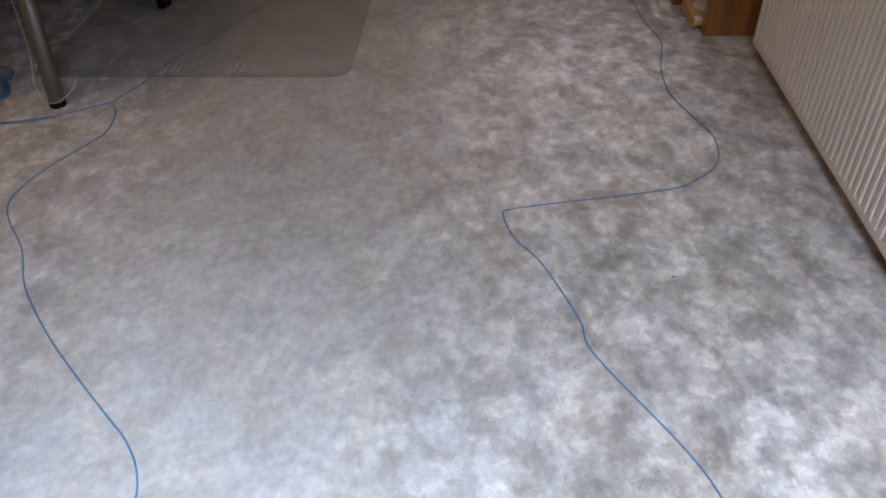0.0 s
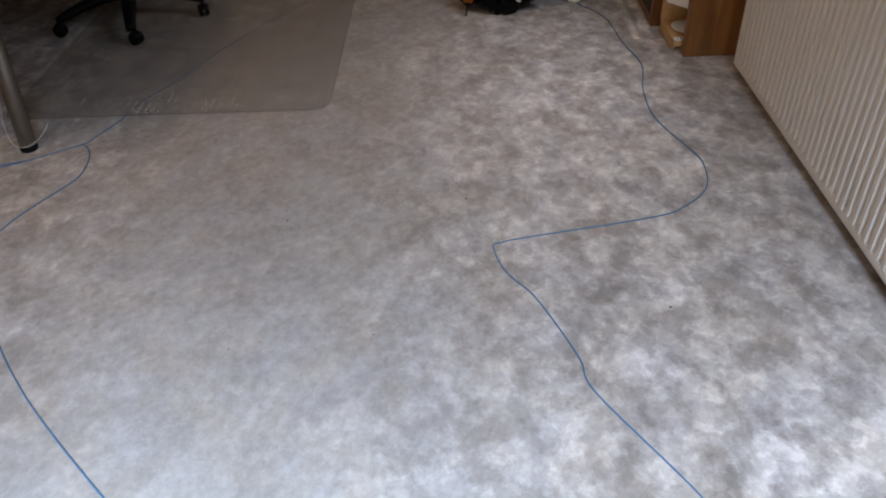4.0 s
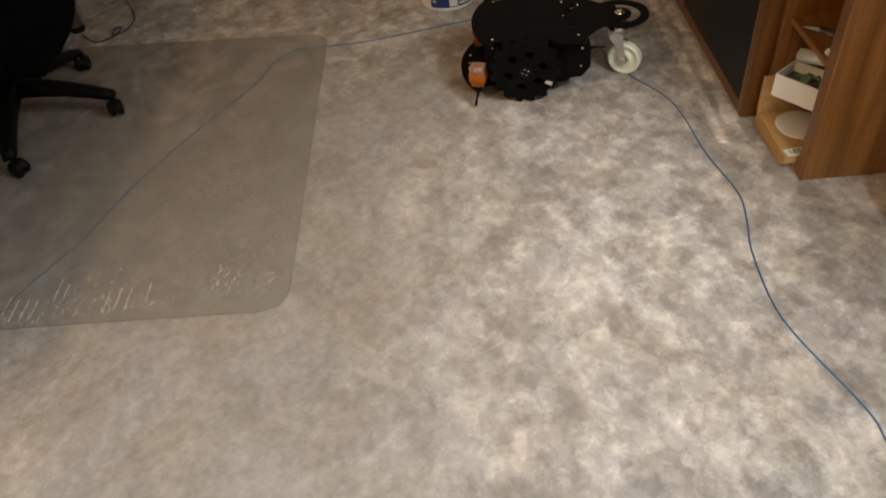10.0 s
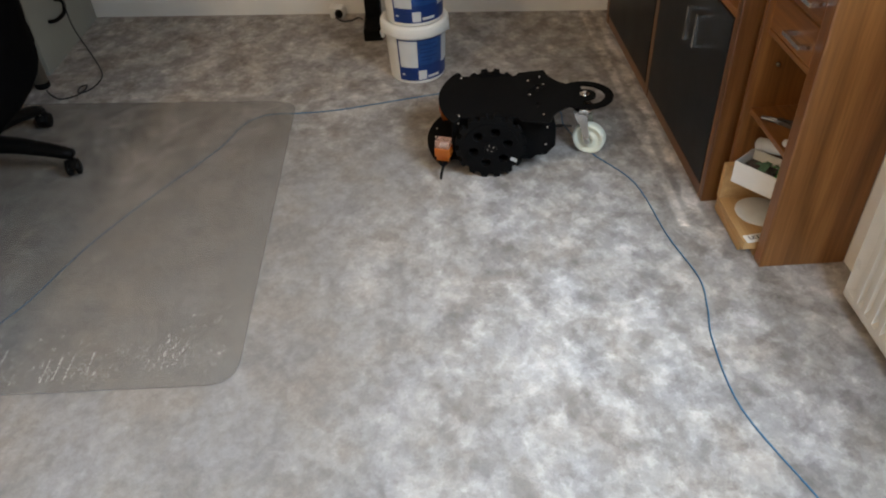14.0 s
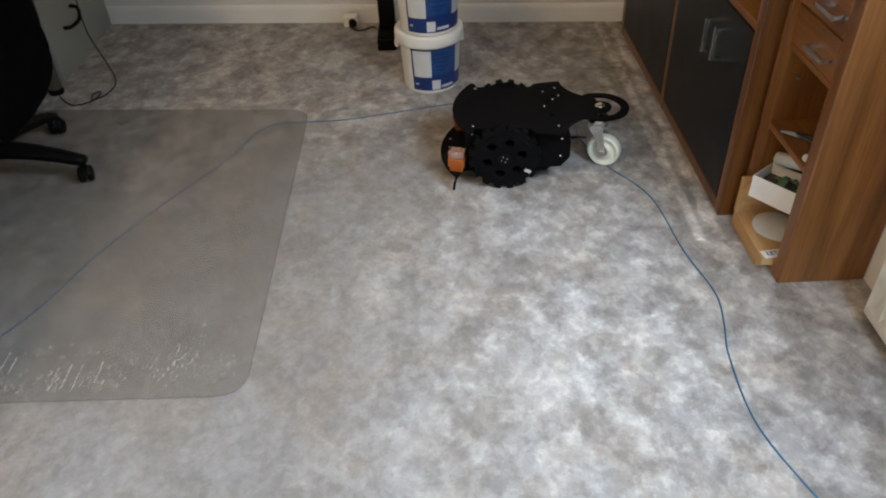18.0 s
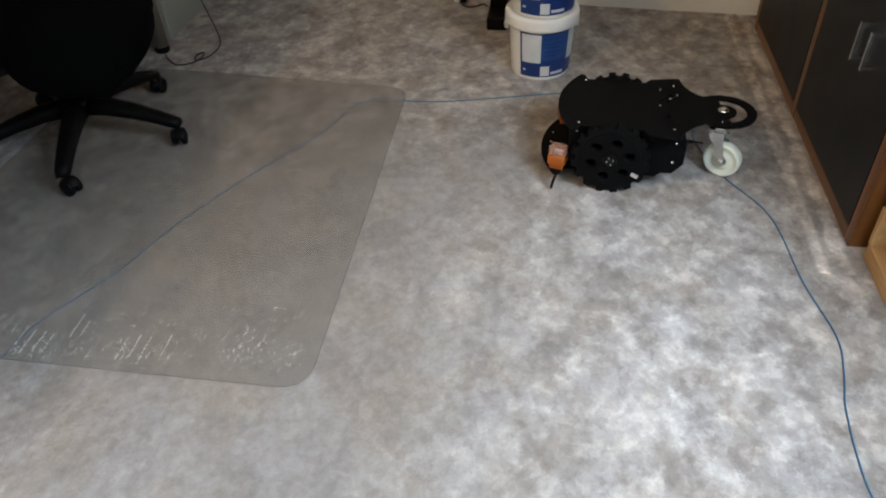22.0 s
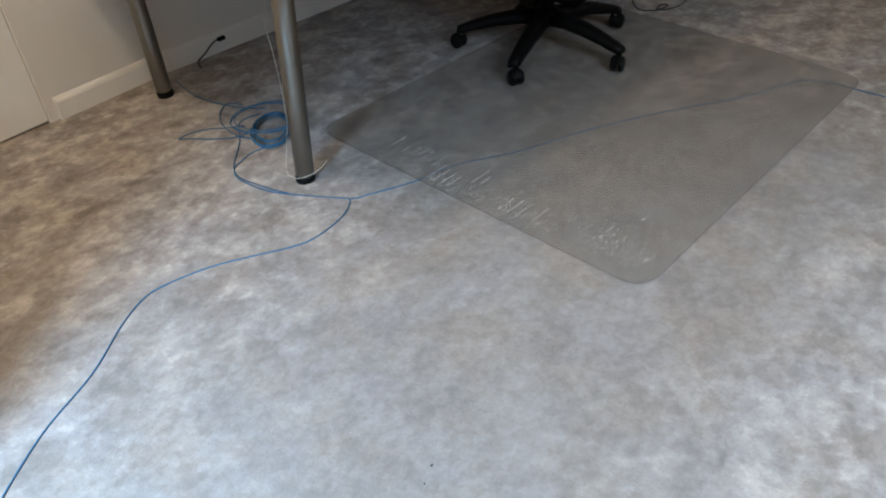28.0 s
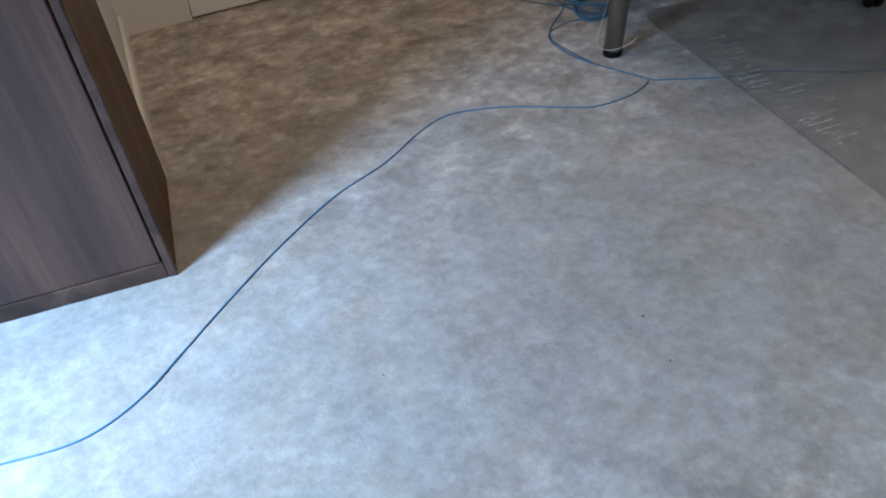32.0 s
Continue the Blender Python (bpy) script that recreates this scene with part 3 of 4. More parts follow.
part("plinth", box(1.002, 1.27, 2.999, 3.582, 0, 0.036, 0.002), WALNUT_Y, cup)
part("plinth", box(1.002, 1.27, 3.619, 4.214, 0, 0.036, 0.002), WALNUT_Y, cup)
part("shelf", box(1.004, 1.26, 2.999, 3.582, 0.520, 0.542, 0.002), WALNUT_Y, cup)
part("shelf", box(1.004, 1.26, 3.619, 4.214, 0.520, 0.542, 0.002), WALNUT_Y, cup)
part("top", box(0.99, 1.272, 2.94, 4.26, 1.101, 1.125, 0.003), WALNUT_Y, cup)
part("back_panel", box(1.262, 1.272, 2.999, 4.214, 0.037, 1.1), WALNUT, cup)
for a, b, hy in ((3.001, 3.581, 3.168), (3.62, 4.213, 3.70)):
    d = part("door", box(1.0, 1.018, a, b, 0.038, 0.518, 0.002), BLACK_GLASS, cup, "black satin door panel")
    bow_handle(d, pose(1.0, hy, 0.372), 0.092, "z", 0.030)
    if a < 3.5:
        bow_handle(d, pose(1.0, 3.242, 0.364), 0.094, "z", 0.030)

unit = thing("drawer_unit", "narrow walnut unit with drawers over open shelves", "drawer unit")
part("end_panel", box(1.058, 1.273, 2.676, 2.716, 0, 1.1, 0.004), WALNUT, unit)
part("inner_panel", box(1.045, 1.262, 2.935, 2.9505, 0, 1.1, 0.002), WALNUT, unit)
part("back_panel", box(1.262, 1.272, 2.717, 2.95, 0, 1.1), WALNUT, unit)
part("top", box(1.045, 1.261, 2.717, 2.934, 1.08, 1.1, 0.002), WALNUT_Y, unit)
part("drawer_base", box(1.060, 1.261, 2.717, 2.934, 0.508, 0.522, 0.002), WALNUT_Y, unit)
part("shelf", box(1.062, 1.261, 2.717, 2.934, 0.297, 0.313, 0.002), WALNUT_Y, unit)
for k in range(4):
    z = 0.524 + k * 0.092
    dr = part("drawer", box(1.060, 1.078, 2.719, 2.933, z, z + 0.088, 0.002), WALNUT_Y, unit)
    bow_handle(dr, pose(1.060, 2.728, z + 0.042), 0.082, "y")
    part("runner_box", box(1.0785, 1.25, 2.725, 2.928, z + 0.004, z + 0.07), PINE, dr)
part("shelf_pin", rod(0.004, 0, 0.012, 10), STEEL, unit, m=pose(1.1, 2.934, 0.43, 90, 0, 0))

# pine tray on the floor, pulled out a little
tray = thing("pine_tray", "pale pine tray on the carpet, pulled out of the unit", "tray")
part("base_board", box(1.028, 1.235, 2.722, 2.932, 0.022, 0.044, 0.002), PINE, tray)
part("front_rail", box(1.028, 1.042, 2.748, 2.932, 0.0, 0.0215, 0.001), PINE, tray)
part("side_board", box(1.026, 1.235, 2.916, 2.9335, 0.0445, 0.152, 0.002), PINE, tray)
part("runner", box(1.06, 1.22, 2.905, 2.93, 0.0, 0.0215), PINE, tray)
part("runner", box(1.06, 1.22, 2.725, 2.745, 0.0, 0.0215), PINE, tray)
part("back_board", box(1.22, 1.234, 2.724, 2.915, 0.0445, 0.135, 0.002), PINE, tray)

disc = thing("round_plate", "pale grey translucent plastic disc lying in the tray", "plate", pose(1.112, 2.845, 0.0445))
part("disc", lathe([(0, 0), (0.062, 0), (0.064, 0.003), (0.06, 0.006), (0, 0.005)], 40), LABEL_LIGHT, disc, smooth=True)
tag = thing("paper_label", "white printed paper label stuck on the tray's front corner", "label", pose(1.057, 2.733, 0.0446, 0, 0, 8))
part("slip", box(-0.022, 0.03, -0.009, 0.02, 0, 0.0012), PAPER, tag)
txt = bpy.data.curves.new("lettering", "FONT")
txt.body, txt.size, txt.extrude, txt.align_x, txt.align_y = "LET", 0.019, 0.0003, "CENTER", "CENTER"
tob = new("lettering", txt)
tob.parent, tob.matrix_basis = tag, pose(0.004, 0.006, 0.0016)
txt.materials.append(INK)

card = thing("card_box", "open white card box of small green circuit boards", "box", pose(1.024, 2.868, 0.136, 0, 0, -52))
bx = bmesh.new()
L, W, Z = 0.142, 0.088, 0.062
add_box(bx, 0, L, 0, W, 0, 0.002)
add_box(bx, 0, L, 0, 0.002, 0.002, Z)
add_box(bx, 0, L, W - 0.002, W, 0.002, Z)
add_box(bx, 0, 0.002, 0.002, W - 0.002, 0.002, Z)
add_box(bx, L - 0.002, L, 0.002, W - 0.002, 0.002, Z)
part("carton", bx, PAPER, card)
rng = random.Random(5)
for k in range(16):
    w, d = rng.uniform(0.018, 0.04), rng.uniform(0.012, 0.025)
    b = box(-w / 2, w / 2, -d / 2, d / 2, -0.0015, 0.0015)
    part("circuit_board", b, (GREEN, DARK_BITS, GREEN, TEAL_TAPE)[k % 4], card, m=pose(rng.uniform(0.025, L - 0.025), rng.uniform(0.02, W - 0.02), 0.034 + 0.0014 * k, rng.uniform(-28, 28), rng.uniform(-28, 28), rng.uniform(0, 180)))
part("packing", box(0.004, L - 0.004, 0.004, W - 0.004, 0.003, 0.033), DARK_BITS, card)

roll = thing("rolled_sheet", "pale green-grey rolled sheet leaning in the lower shelf", "roll", pose(1.088, 2.893, 0.228, 0, 74, -62))
part("sheet", lathe([(0.012, 0), (0.017, 0), (0.017, 0.12), (0.012, 0.12), (0.012, 0)], 24), LABEL_LIGHT, roll, smooth=True)

pl = thing("pliers", "dark steel pliers lying on the shelf", "pliers", pose(1.10, 2.845, 0.3135, 0, 0, -40))
for s in (1, -1):
    hp = [(0.0, 0.004 * s, 0.006), (0.03, 0.012 * s, 0.006), (0.07, 0.018 * s, 0.006), (0.10, 0.012 * s, 0.006)]
    part("grip", tube(spline(hp, 5), 0.0055, 8), DARK_BITS, pl, "dark plastic grip", smooth=True)
    jw = [(0.0, 0.004 * s, 0.006), (-0.02, 0.005 * s, 0.006), (-0.045, 0.001 * s, 0.006)]
    part("jaw", tube(spline(jw, 5), 0.004, 8), GREY_TOOL, pl, smooth=True)
part("pivot", lathe([(0, 0.001), (0.009, 0.001), (0.009, 0.0125), (0, 0.0125)], 18), GREY_TOOL, pl)
bulbx = thing("glass_bead", "small clear round plastic piece on the shelf", "bead", pose(1.075, 2.745, 0.3135))
part("body", lathe([(0, 0), (0.007, 0.001), (0.010, 0.007), (0.007, 0.014), (0, 0.016)], 18), LABEL_LIGHT, bulbx, smooth=True)

# ---- wardrobe ----
DARKWOOD_SIDE = wood("dark_walnut_carcass", (0.052, 0.020, 0.006), (0.095, 0.039, 0.012), (0.140, 0.062, 0.022), 0.55, stretch=0.07, scale=9)
ward = thing("wardrobe", "dark walnut laminate wardrobe with framed front", "wardrobe")
part("carcass", box(-1.118, -0.760, -0.42, 0.952, 0.0, 1.9, 0.002), DARKWOOD_SIDE, ward, "dark brown carcass side")
part("bottom_rail", box(-0.7595, -0.74, -0.40, 0.9345, 0.0, 0.040, 0.002), DARKWOOD_X, ward)
part("edge_strip", box(-0.7595, -0.738, 0.9355, 0.953, 0.0, 1.9, 0.003), DARKWOOD_X, ward)
for a, b in ((-0.40, 0.2625), (0.2655, 0.931)):
    part("door", box(-0.7595, -0.742, a, b, 0.0415, 1.88, 0.003), DARKWOOD, ward, "dark streaked walnut laminate door")

# ---- desk, its leads, and the mat ----
desk = thing("desk", "cherry veneer desk on brushed steel tube legs", "desk")
part("tabletop", bevelled(plate(round_rect(-2.165, -0.866, 2.036, 4.12, 0.012, 3), 0.70, 0.727), 0.002, 2), DESKTOP, desk)
for x, y, lean in ((-1.183, 2.213, 6.4), (-2.006, 2.249, 0.0), (-1.217, 3.935, 0.0), (-2.03, 3.95, 0.0)):
    lg = part("leg", lathe([(0, 0.022), (0.0255, 0.022), (0.0265, 0.024), (0.0265, 0.69), (0, 0.69)], 40), STEEL, desk, "brushed steel tube leg", smooth=False, m=pose(x, y, 0, 0, lean, 0))
    for p in lg.data.polygons:
        p.use_smooth = abs(p.normal.z) < 0.5
    part("foot", lathe([(0, 0), (0.026, 0), (0.0275, 0.004), (0.0275, 0.017), (0.0255, 0.021), (0, 0.021)], 32), BLACK_PLASTIC, lg, "black plastic foot", smooth=True)
    part("mounting_plate", lathe([(0, 0.69), (0.05, 0.69), (0.05, 0.699), (0, 0.699)], 32), STEEL, lg)
sheet = thing("paper_sheet", "white paper sheet lying over the desk corner", "paper", pose(-0.892, 2.024, 0.7275, 0, 0, 4))
part("page", box(-0.21, 0.0, 0.0, 0.297, 0, 0.0012), PAPER, sheet)

ped = thing("pedestal", "grey laminate pedestal cabinet against the wall", "pedestal", pose(0, 0, 0))
part("body", box(-1.62, -1.222, 4.03, 4.60, 0.0, 0.56, 0.003), GREY_BOARD, ped)
part("top", box(-1.63, -1.214, 4.02, 4.605, 0.561, 0.58, 0.003), GREY_BOARD, ped)
strap = thing("cable_clip", "black plastic hook with a cable hanging on the pedestal", "hook")
part("hook", tube(spline([(-1.215, 4.16, 0.165), (-1.2, 4.19, 0.158), (-1.19, 4.25, 0.163), (-1.195, 4.285, 0.185), (-1.2, 4.28, 0.205), (-1.214, 4.262, 0.215)], 5), 0.0075, 8), BLACK_PLASTIC, strap, smooth=True)

lead = thing("black_cable", "thin black cable looping over the carpet by the desk leg", "cable")
pts = [(-1.19, 4.30, 0.30), (-1.19, 4.28, 0.21), (-1.15, 4.20, 0.12), (-1.06, 4.09, 0.03), (-1.015, 4.01, 0.004), (-1.008, 3.93, 0.003), (-1.03, 3.872, 0.003), (-1.058, 3.862, 0.004), (-1.062, 3.895, 0.008), (-1.04, 3.91, 0.010),
       (-1.035, 3.87, 0.009), (-1.06, 3.838, 0.004), (-1.11, 3.82, 0.003), (-1.165, 3.865, 0.003), (-1.19, 3.90, 0.003)]
part("cord", tube(spline(pts, 6), 0.0026, 7), WIRE_BLACK, lead, smooth=True)
lead2 = thing("wall_cable", "short black cable lying at the skirting under the desk", "cable")
part("cord", tube(spline([(-2.105, 2.45, 0.003), (-2.15, 2.47, 0.008), (-2.164, 2.51, 0.02), (-2.166, 2.55, 0.045), (-2.167, 2.575, 0.053)], 5), 0.003, 7), WIRE_BLACK, lead2, smooth=True)
part("plug", box(-0.008, 0.008, -0.016, 0.016, -0.007, 0.007, 0.003), BLACK_PLASTIC, lead2, smooth=False, m=pose(-2.164, 2.592, 0.053, 0, 0, 5))
white = thing("white_cable", "thin cream cable hanging down the desk leg", "cable")
up = [(-1.138, 2.222, 0.67), (-1.150, 2.205, 0.58), (-1.182, 2.19, 0.47), (-1.176, 2.19, 0.38), (-1.188, 2.20, 0.28), (-1.203, 2.205, 0.18), (-1.222, 2.2, 0.10), (-1.20, 2.170, 0.045), (-1.165, 2.172, 0.032), (-1.135, 2.20, 0.04), (-1.112, 2.225, 0.062), (-1.105, 2.24, 0.078)]
part("cord", tube(spline(up, 6), 0.0010, 7), WIRE_WHITE, white, smooth=True)

# clear chair mat
MAT, mnt, mb, mt = glass_like("clear_vinyl", (0.33, 0.325, 0.305), 0.5, 0.2, 0.05)
mt.inputs["Color"].default_value = (0.975, 0.962, 0.946, 1)
bump(mnt, mb, noise_tex(mnt, coords(mnt), 60.0, 3, 0.6), 0.03, 0.0004)


def mat_outline():
    cs = [(-0.214, 2.388), (-0.222, 3.690), (-1.375, 3.80), (-1.372, 2.412)]
    out = []
    for i, c in enumerate(cs):
        a, b, d = Vector(cs[i - 1]), Vector(c), Vector(cs[(i + 1) % 4])
        e0, e1 = (a - b).normalized(), (d - b).normalized()
        r = 0.075
        p0, p1 = b + e0 * r, b + e1 * r
        for k in range(9):
            t = k / 8
            out.append(tuple((1 - t) ** 2 * p0 + 2 * t * (1 - t) * b + t * t * p1))
    return out


chair_mat = thing("chair_mat", "clear vinyl chair mat with scuffed edge lying on carpet", "chair mat")
part("sheet", plate(mat_outline(), 0.0048, 0.0066), MAT, chair_mat).visible_shadow = True
lip = [(x, y, 0.0068) for x, y in mat_outline()]
RIM = glass_like("clear_vinyl_edge", (0.24, 0.225, 0.21), 0.4, 0.15)[0]
part("rim", tube(lip, 0.0016, 6, closed=True), RIM, chair_mat, smooth=True)
SCUFF = glass_like("pale_scuff", (0.58, 0.55, 0.505), 0.7, 0.62, 0.3)[0]
sc = bmesh.new()
rng = random.Random(11)
# combs of parallel ticks along the near edge, each tick broken into short rubbed dashes
for x0, x1, y0, y1, skip in ((-1.115, -0.895, 2.478, 2.545, 0.05), (-0.915, -0.815, 2.415, 2.505, 0.0), (-0.800, -0.735, 2.47, 2.556, 0.3), (-0.66, -0.52, 2.422, 2.505, 0.25)):
    for i in range(int((x1 - x0) / 0.0245)):
        if rng.random() < skip:
            continue
        m = pose(x0 + 0.0245 * i + rng.gauss(0, 0.002), 0, 0.0069)
        y = y0 + rng.uniform(0, 0.022)
        top = y1 - rng.uniform(0, 0.02)
        while y < top:
            dash = rng.uniform(0.004, 0.015)
            wide = rng.uniform(0.0009, 0.0021)
            add_box(sc, -wide + rng.gauss(0, 0.0005), wide, y, y + dash, 0, 0.0004, m)
            y += dash + rng.uniform(0.001, 0.006)
# worn specks in loose clusters between the combs and at the corner
for cx, cy, sx, sy, count in ((-0.37, 2.495, 0.045, 0.035, 60), (-0.46, 2.50, 0.07, 0.03, 45), (-0.28, 2.485, 0.02, 0.025, 18), (-0.60, 2.45, 0.06, 0.02, 40), (-0.72, 2.455, 0.06, 0.025, 40), (-0.83, 2.44, 0.07, 0.015, 35), (-0.66, 2.55, 0.09, 0.03, 25), (-1.0, 2.47, 0.08, 0.02, 30), (-0.36, 2.62, 0.06, 0.05, 25)):
    for k in range(count):
        x, y = rng.gauss(cx, sx), rng.gauss(cy, sy)
        if -1.2 < x < -0.245 and 2.418 < y < 2.75:
            add_box(sc, -rng.uniform(0.0004, 0.0014), 0.0009, -rng.uniform(0.001, 0.011), 0.001, 0, 0.0004, pose(x, y, 0.0069, 0, 0, rng.gauss(0, 22)))
tagged(part("scuff_mark", sc, SCUFF, chair_mat, "pale scuff marks"), kind="stuff")

# ---- office chair ----
chair = thing("office_chair", "black office chair with a five-star castor base", "chair", pose(-1.18, 3.31, 0.0066))
BASE0 = -73
for k in range(5):
    a = radians(BASE0 + 72 * k)
    c, s = math.cos(a), math.sin(a)
    bm = bmesh.new()
    ribs = [(0.03, 0.118, 0.032, 0.026), (0.10, 0.116, 0.029, 0.024), (0.18, 0.104, 0.026, 0.021), (0.255, 0.086, 0.023, 0.018), (0.295, 0.074, 0.022, 0.016), (0.318, 0.068, 0.018, 0.013)]
    rings = []
    for r, z, w, h in ribs:
        rings.append([bm.verts.new((r * c - p * w * s, r * s + p * w * c, z + q)) for p, q in ((-1, -h * 0.7), (-0.9, h * 0.5), (-0.45, h), (0.45, h), (0.9, h * 0.5), (1, -h * 0.7))])
    for r0, r1 in zip(rings, rings[1:]):
        for i in range(6):
            bm.faces.new((r0[i], r0[(i + 1) % 6], r1[(i + 1) % 6], r1[i]))
    bm.faces.new(rings[0][::-1])
    bm.faces.new(rings[-1])
    bmesh.ops.recalc_face_normals(bm, faces=bm.faces[:])
    part("base_arm", bm, BLACK_PLASTIC, chair, smooth=True)
    turn = BASE0 + 72 * k + (55, -70, 20, 100, -30)[k]
    ca = part("castor", rod(0.0055, 0.045, 0.066, 12), STEEL, chair, m=pose(0.305 * c, 0.305 * s, 0, 0, 0, turn))
    for sd in (1, -1):
        wm = pose(0.012, 0.0135 * sd, 0.026, 90, 0, 0)
        part("castor_wheel", lathe([(0, -0.009), (0.018, -0.009), (0.0245, -0.006), (0.026, 0), (0.0245, 0.006), (0.018, 0.009), (0, 0.009)], 28), BLACK_PLASTIC, ca, smooth=True, m=wm)
    hood = lathe([(0.0285, -0.011), (0.0285, 0.011), (0.024, 0.013), (0.024, -0.013), (0.0285, -0.011)], 28, None, pose(0.012, 0, 0.027, 90, 0, 0))
    bmesh.ops.delete(hood, geom=[v for v in hood.verts if v.co.z < 0.031], context="VERTS")
    part("castor_hood", hood, BLACK_PLASTIC, ca, smooth=True)
part("base_hub", lathe([(0, 0.09), (0.03, 0.09), (0.05, 0.10), (0.05, 0.135), (0.036, 0.15), (0, 0.15)], 32), BLACK_PLASTIC, chair, smooth=True)
part("gas_column", lathe([(0, 0.10), (0.026, 0.10), (0.026, 0.27), (0.015, 0.275), (0.015, 0.36), (0, 0.36)], 28), BLACK_PLASTIC, chair, smooth=True)

# the seat faces the desk; its back is turned into the room
FACE = pose(0, 0, 0, 0, 0, -39)


def cushion(x0, x1, y0, y1, z0, z1, dome=0.02, n=14):
    """A padded block with rounded plan and crowned top."""
    bm = bmesh.new()
    bmesh.ops.create_cube(bm, size=1.0)
    bmesh.ops.subdivide_edges(bm, edges=bm.edges[:], cuts=n, use_grid_fill=True)
    cx, cy, cz, hx, hy, hz = (x0 + x1) / 2, (y0 + y1) / 2, (z0 + z1) / 2, (x1 - x0) / 2, (y1 - y0) / 2, (z1 - z0) / 2
    for v in bm.verts:
        u, w, t = v.co.x * 2, v.co.y * 2, v.co.z * 2
        k = (abs(u) ** 6 + abs(w) ** 6 + abs(t) ** 6) ** (1 / 6)
        m = max(abs(u), abs(w), abs(t))
        u, w, t = u * m / k, w * m / k, t * m / k
        v.co = (cx + u * hx, cy + w * hy, cz + t * hz + (dome * (1 - u * u) * (1 - w * w) if t > 0 else 0))
    return bm


part("seat", cushion(-0.26, 0.25, -0.255, 0.255, 0.385, 0.485, 0.012), BLACK_FABRIC, chair, "black fabric seat cushion", smooth=True, m=FACE)
part("seat_pan", box(-0.23, 0.22, -0.225, 0.225, 0.36, 0.39, 0.012), BLACK_PLASTIC, chair, m=FACE)
mech = part("tilt_mechanism", box(-0.12, 0.15, -0.10, 0.10, 0.30, 0.361, 0.014, 3), BLACK_PLASTIC, chair, m=FACE)
part("lever", tube(spline([(0.03, -0.06, 0.35), (0.03, -0.13, 0.345), (0.035, -0.18, 0.33), (0.045, -0.215, 0.315)], 6), 0.007, 8), BLACK_PLASTIC, mech, smooth=True)
part("lever_paddle", box(-0.02, 0.03, -0.03, 0.03, -0.006, 0.006, 0.005, 2), BLACK_PLASTIC, mech, m=pose(0.05, -0.225, 0.312, 0, -15, 10))
part("lever_bracket", box(-0.05, 0.06, -0.235, -0.15, 0.315, 0.365, 0.012, 2), BLACK_PLASTIC, mech)
part("tension_knob", lathe([(0, 0), (0.022, 0.002), (0.024, 0.02), (0.02, 0.035), (0, 0.036)], 20), BLACK_PLASTIC, mech, smooth=True, m=pose(-0.06, 0, 0.30))
part("screw", lathe([(0, 0), (0.006, 0.0), (0.005, 0.003), (0, 0.004)], 12), CHROME, mech, smooth=True, m=pose(0.1305, -0.02, 0.352, 0, 90, 0))


def backrest():
    """A tall curved pad: wide in the middle, rounded below and above, bent round the sitter."""
    bm = bmesh.new()
    nz, ny = 22, 16
    front, back = [], []
    for j in range(nz + 1):
        t = j / nz
        z = 0.25 + 0.69 * t
        half = 0.205 * min(1.0, math.sqrt(max(0.0, 1 - max(0, (0.30 - t) / 0.30) ** 2.6)) + 0.02) * (1 - 0.25 * max(0, t - 0.6) ** 1.5)
        if t > 0.9:
            half *= math.sqrt(max(0.02, 1 - ((t - 0.9) / 0.1) ** 2 * 0.7))
        rf, rb = [], []
        for i in range(ny + 1):
            p = -1 + 2 * i / ny
            y = 0.008 + half * p
            x = 0.30 + 0.03 * math.sin(math.pi * min(1, t * 1.3)) - 0.07 * p * p
            edge = max(0.004, 0.030 * math.sqrt(max(0.0, 1 - abs(p) ** 5)) * (0.5 + 0.5 * min(1, t * 6, (1 - t) * 6)))
            rf.append(bm.verts.new((x - edge, y, z)))
            rb.append(bm.verts.new((x + edge * 0.8, y, z)))
        front.append(rf)
        back.append(rb)
    for g, flip in ((front, False), (back, True)):
        for r, s in zip(g, g[1:]):
            for i in range(ny):
                q = (r[i], r[i + 1], s[i + 1], s[i])
                bm.faces.new(q[::-1] if flip else q)
    for j in range(nz):
        bm.faces.new((front[j][0], front[j + 1][0], back[j + 1][0], back[j][0]))
        bm.faces.new((front[j][ny], back[j][ny], back[j + 1][ny], front[j + 1][ny]))
    for i in range(ny):
        bm.faces.new((front[0][i], back[0][i], back[0][i + 1], front[0][i + 1]))
        bm.faces.new((front[nz][i], front[nz][i + 1], back[nz][i + 1], back[nz][i]))
    bmesh.ops.recalc_face_normals(bm, faces=bm.faces[:])
    return bm


part("backrest", backrest(), BLACK_FABRIC, chair, "black fabric backrest", smooth=True, m=FACE)
part("back_bar", tube(spline([(0.10, 0, 0.36), (0.20, 0, 0.352), (0.27, 0, 0.37), (0.315, 0, 0.43), (0.325, 0, 0.56)], 6), 0.018, 10), BLACK_PLASTIC, chair, smooth=True, m=FACE)
for sd in (1, -1):
    arm = part("armrest", tube(spline([(0.05, 0.2 * sd, 0.395), (0.05, 0.27 * sd, 0.41), (0.045, 0.285 * sd, 0.50), (0.03, 0.285 * sd, 0.62)], 6), 0.024, 10), BLACK_PLASTIC, chair, smooth=True, m=FACE)
    part("arm_pad", cushion(-0.12, 0.13, 0.285 * sd - 0.04, 0.285 * sd + 0.04, 0.615, 0.65, 0.004, 8), BLACK_PLASTIC, arm, smooth=True)

# ---- the wheeled robot; local x runs from nose to tail ----
robot = thing("wheeled_robot", "black acrylic two-wheeled robot with white tail castor", "robot", pose(0.466, 3.296, 0, 0, 0, -5))


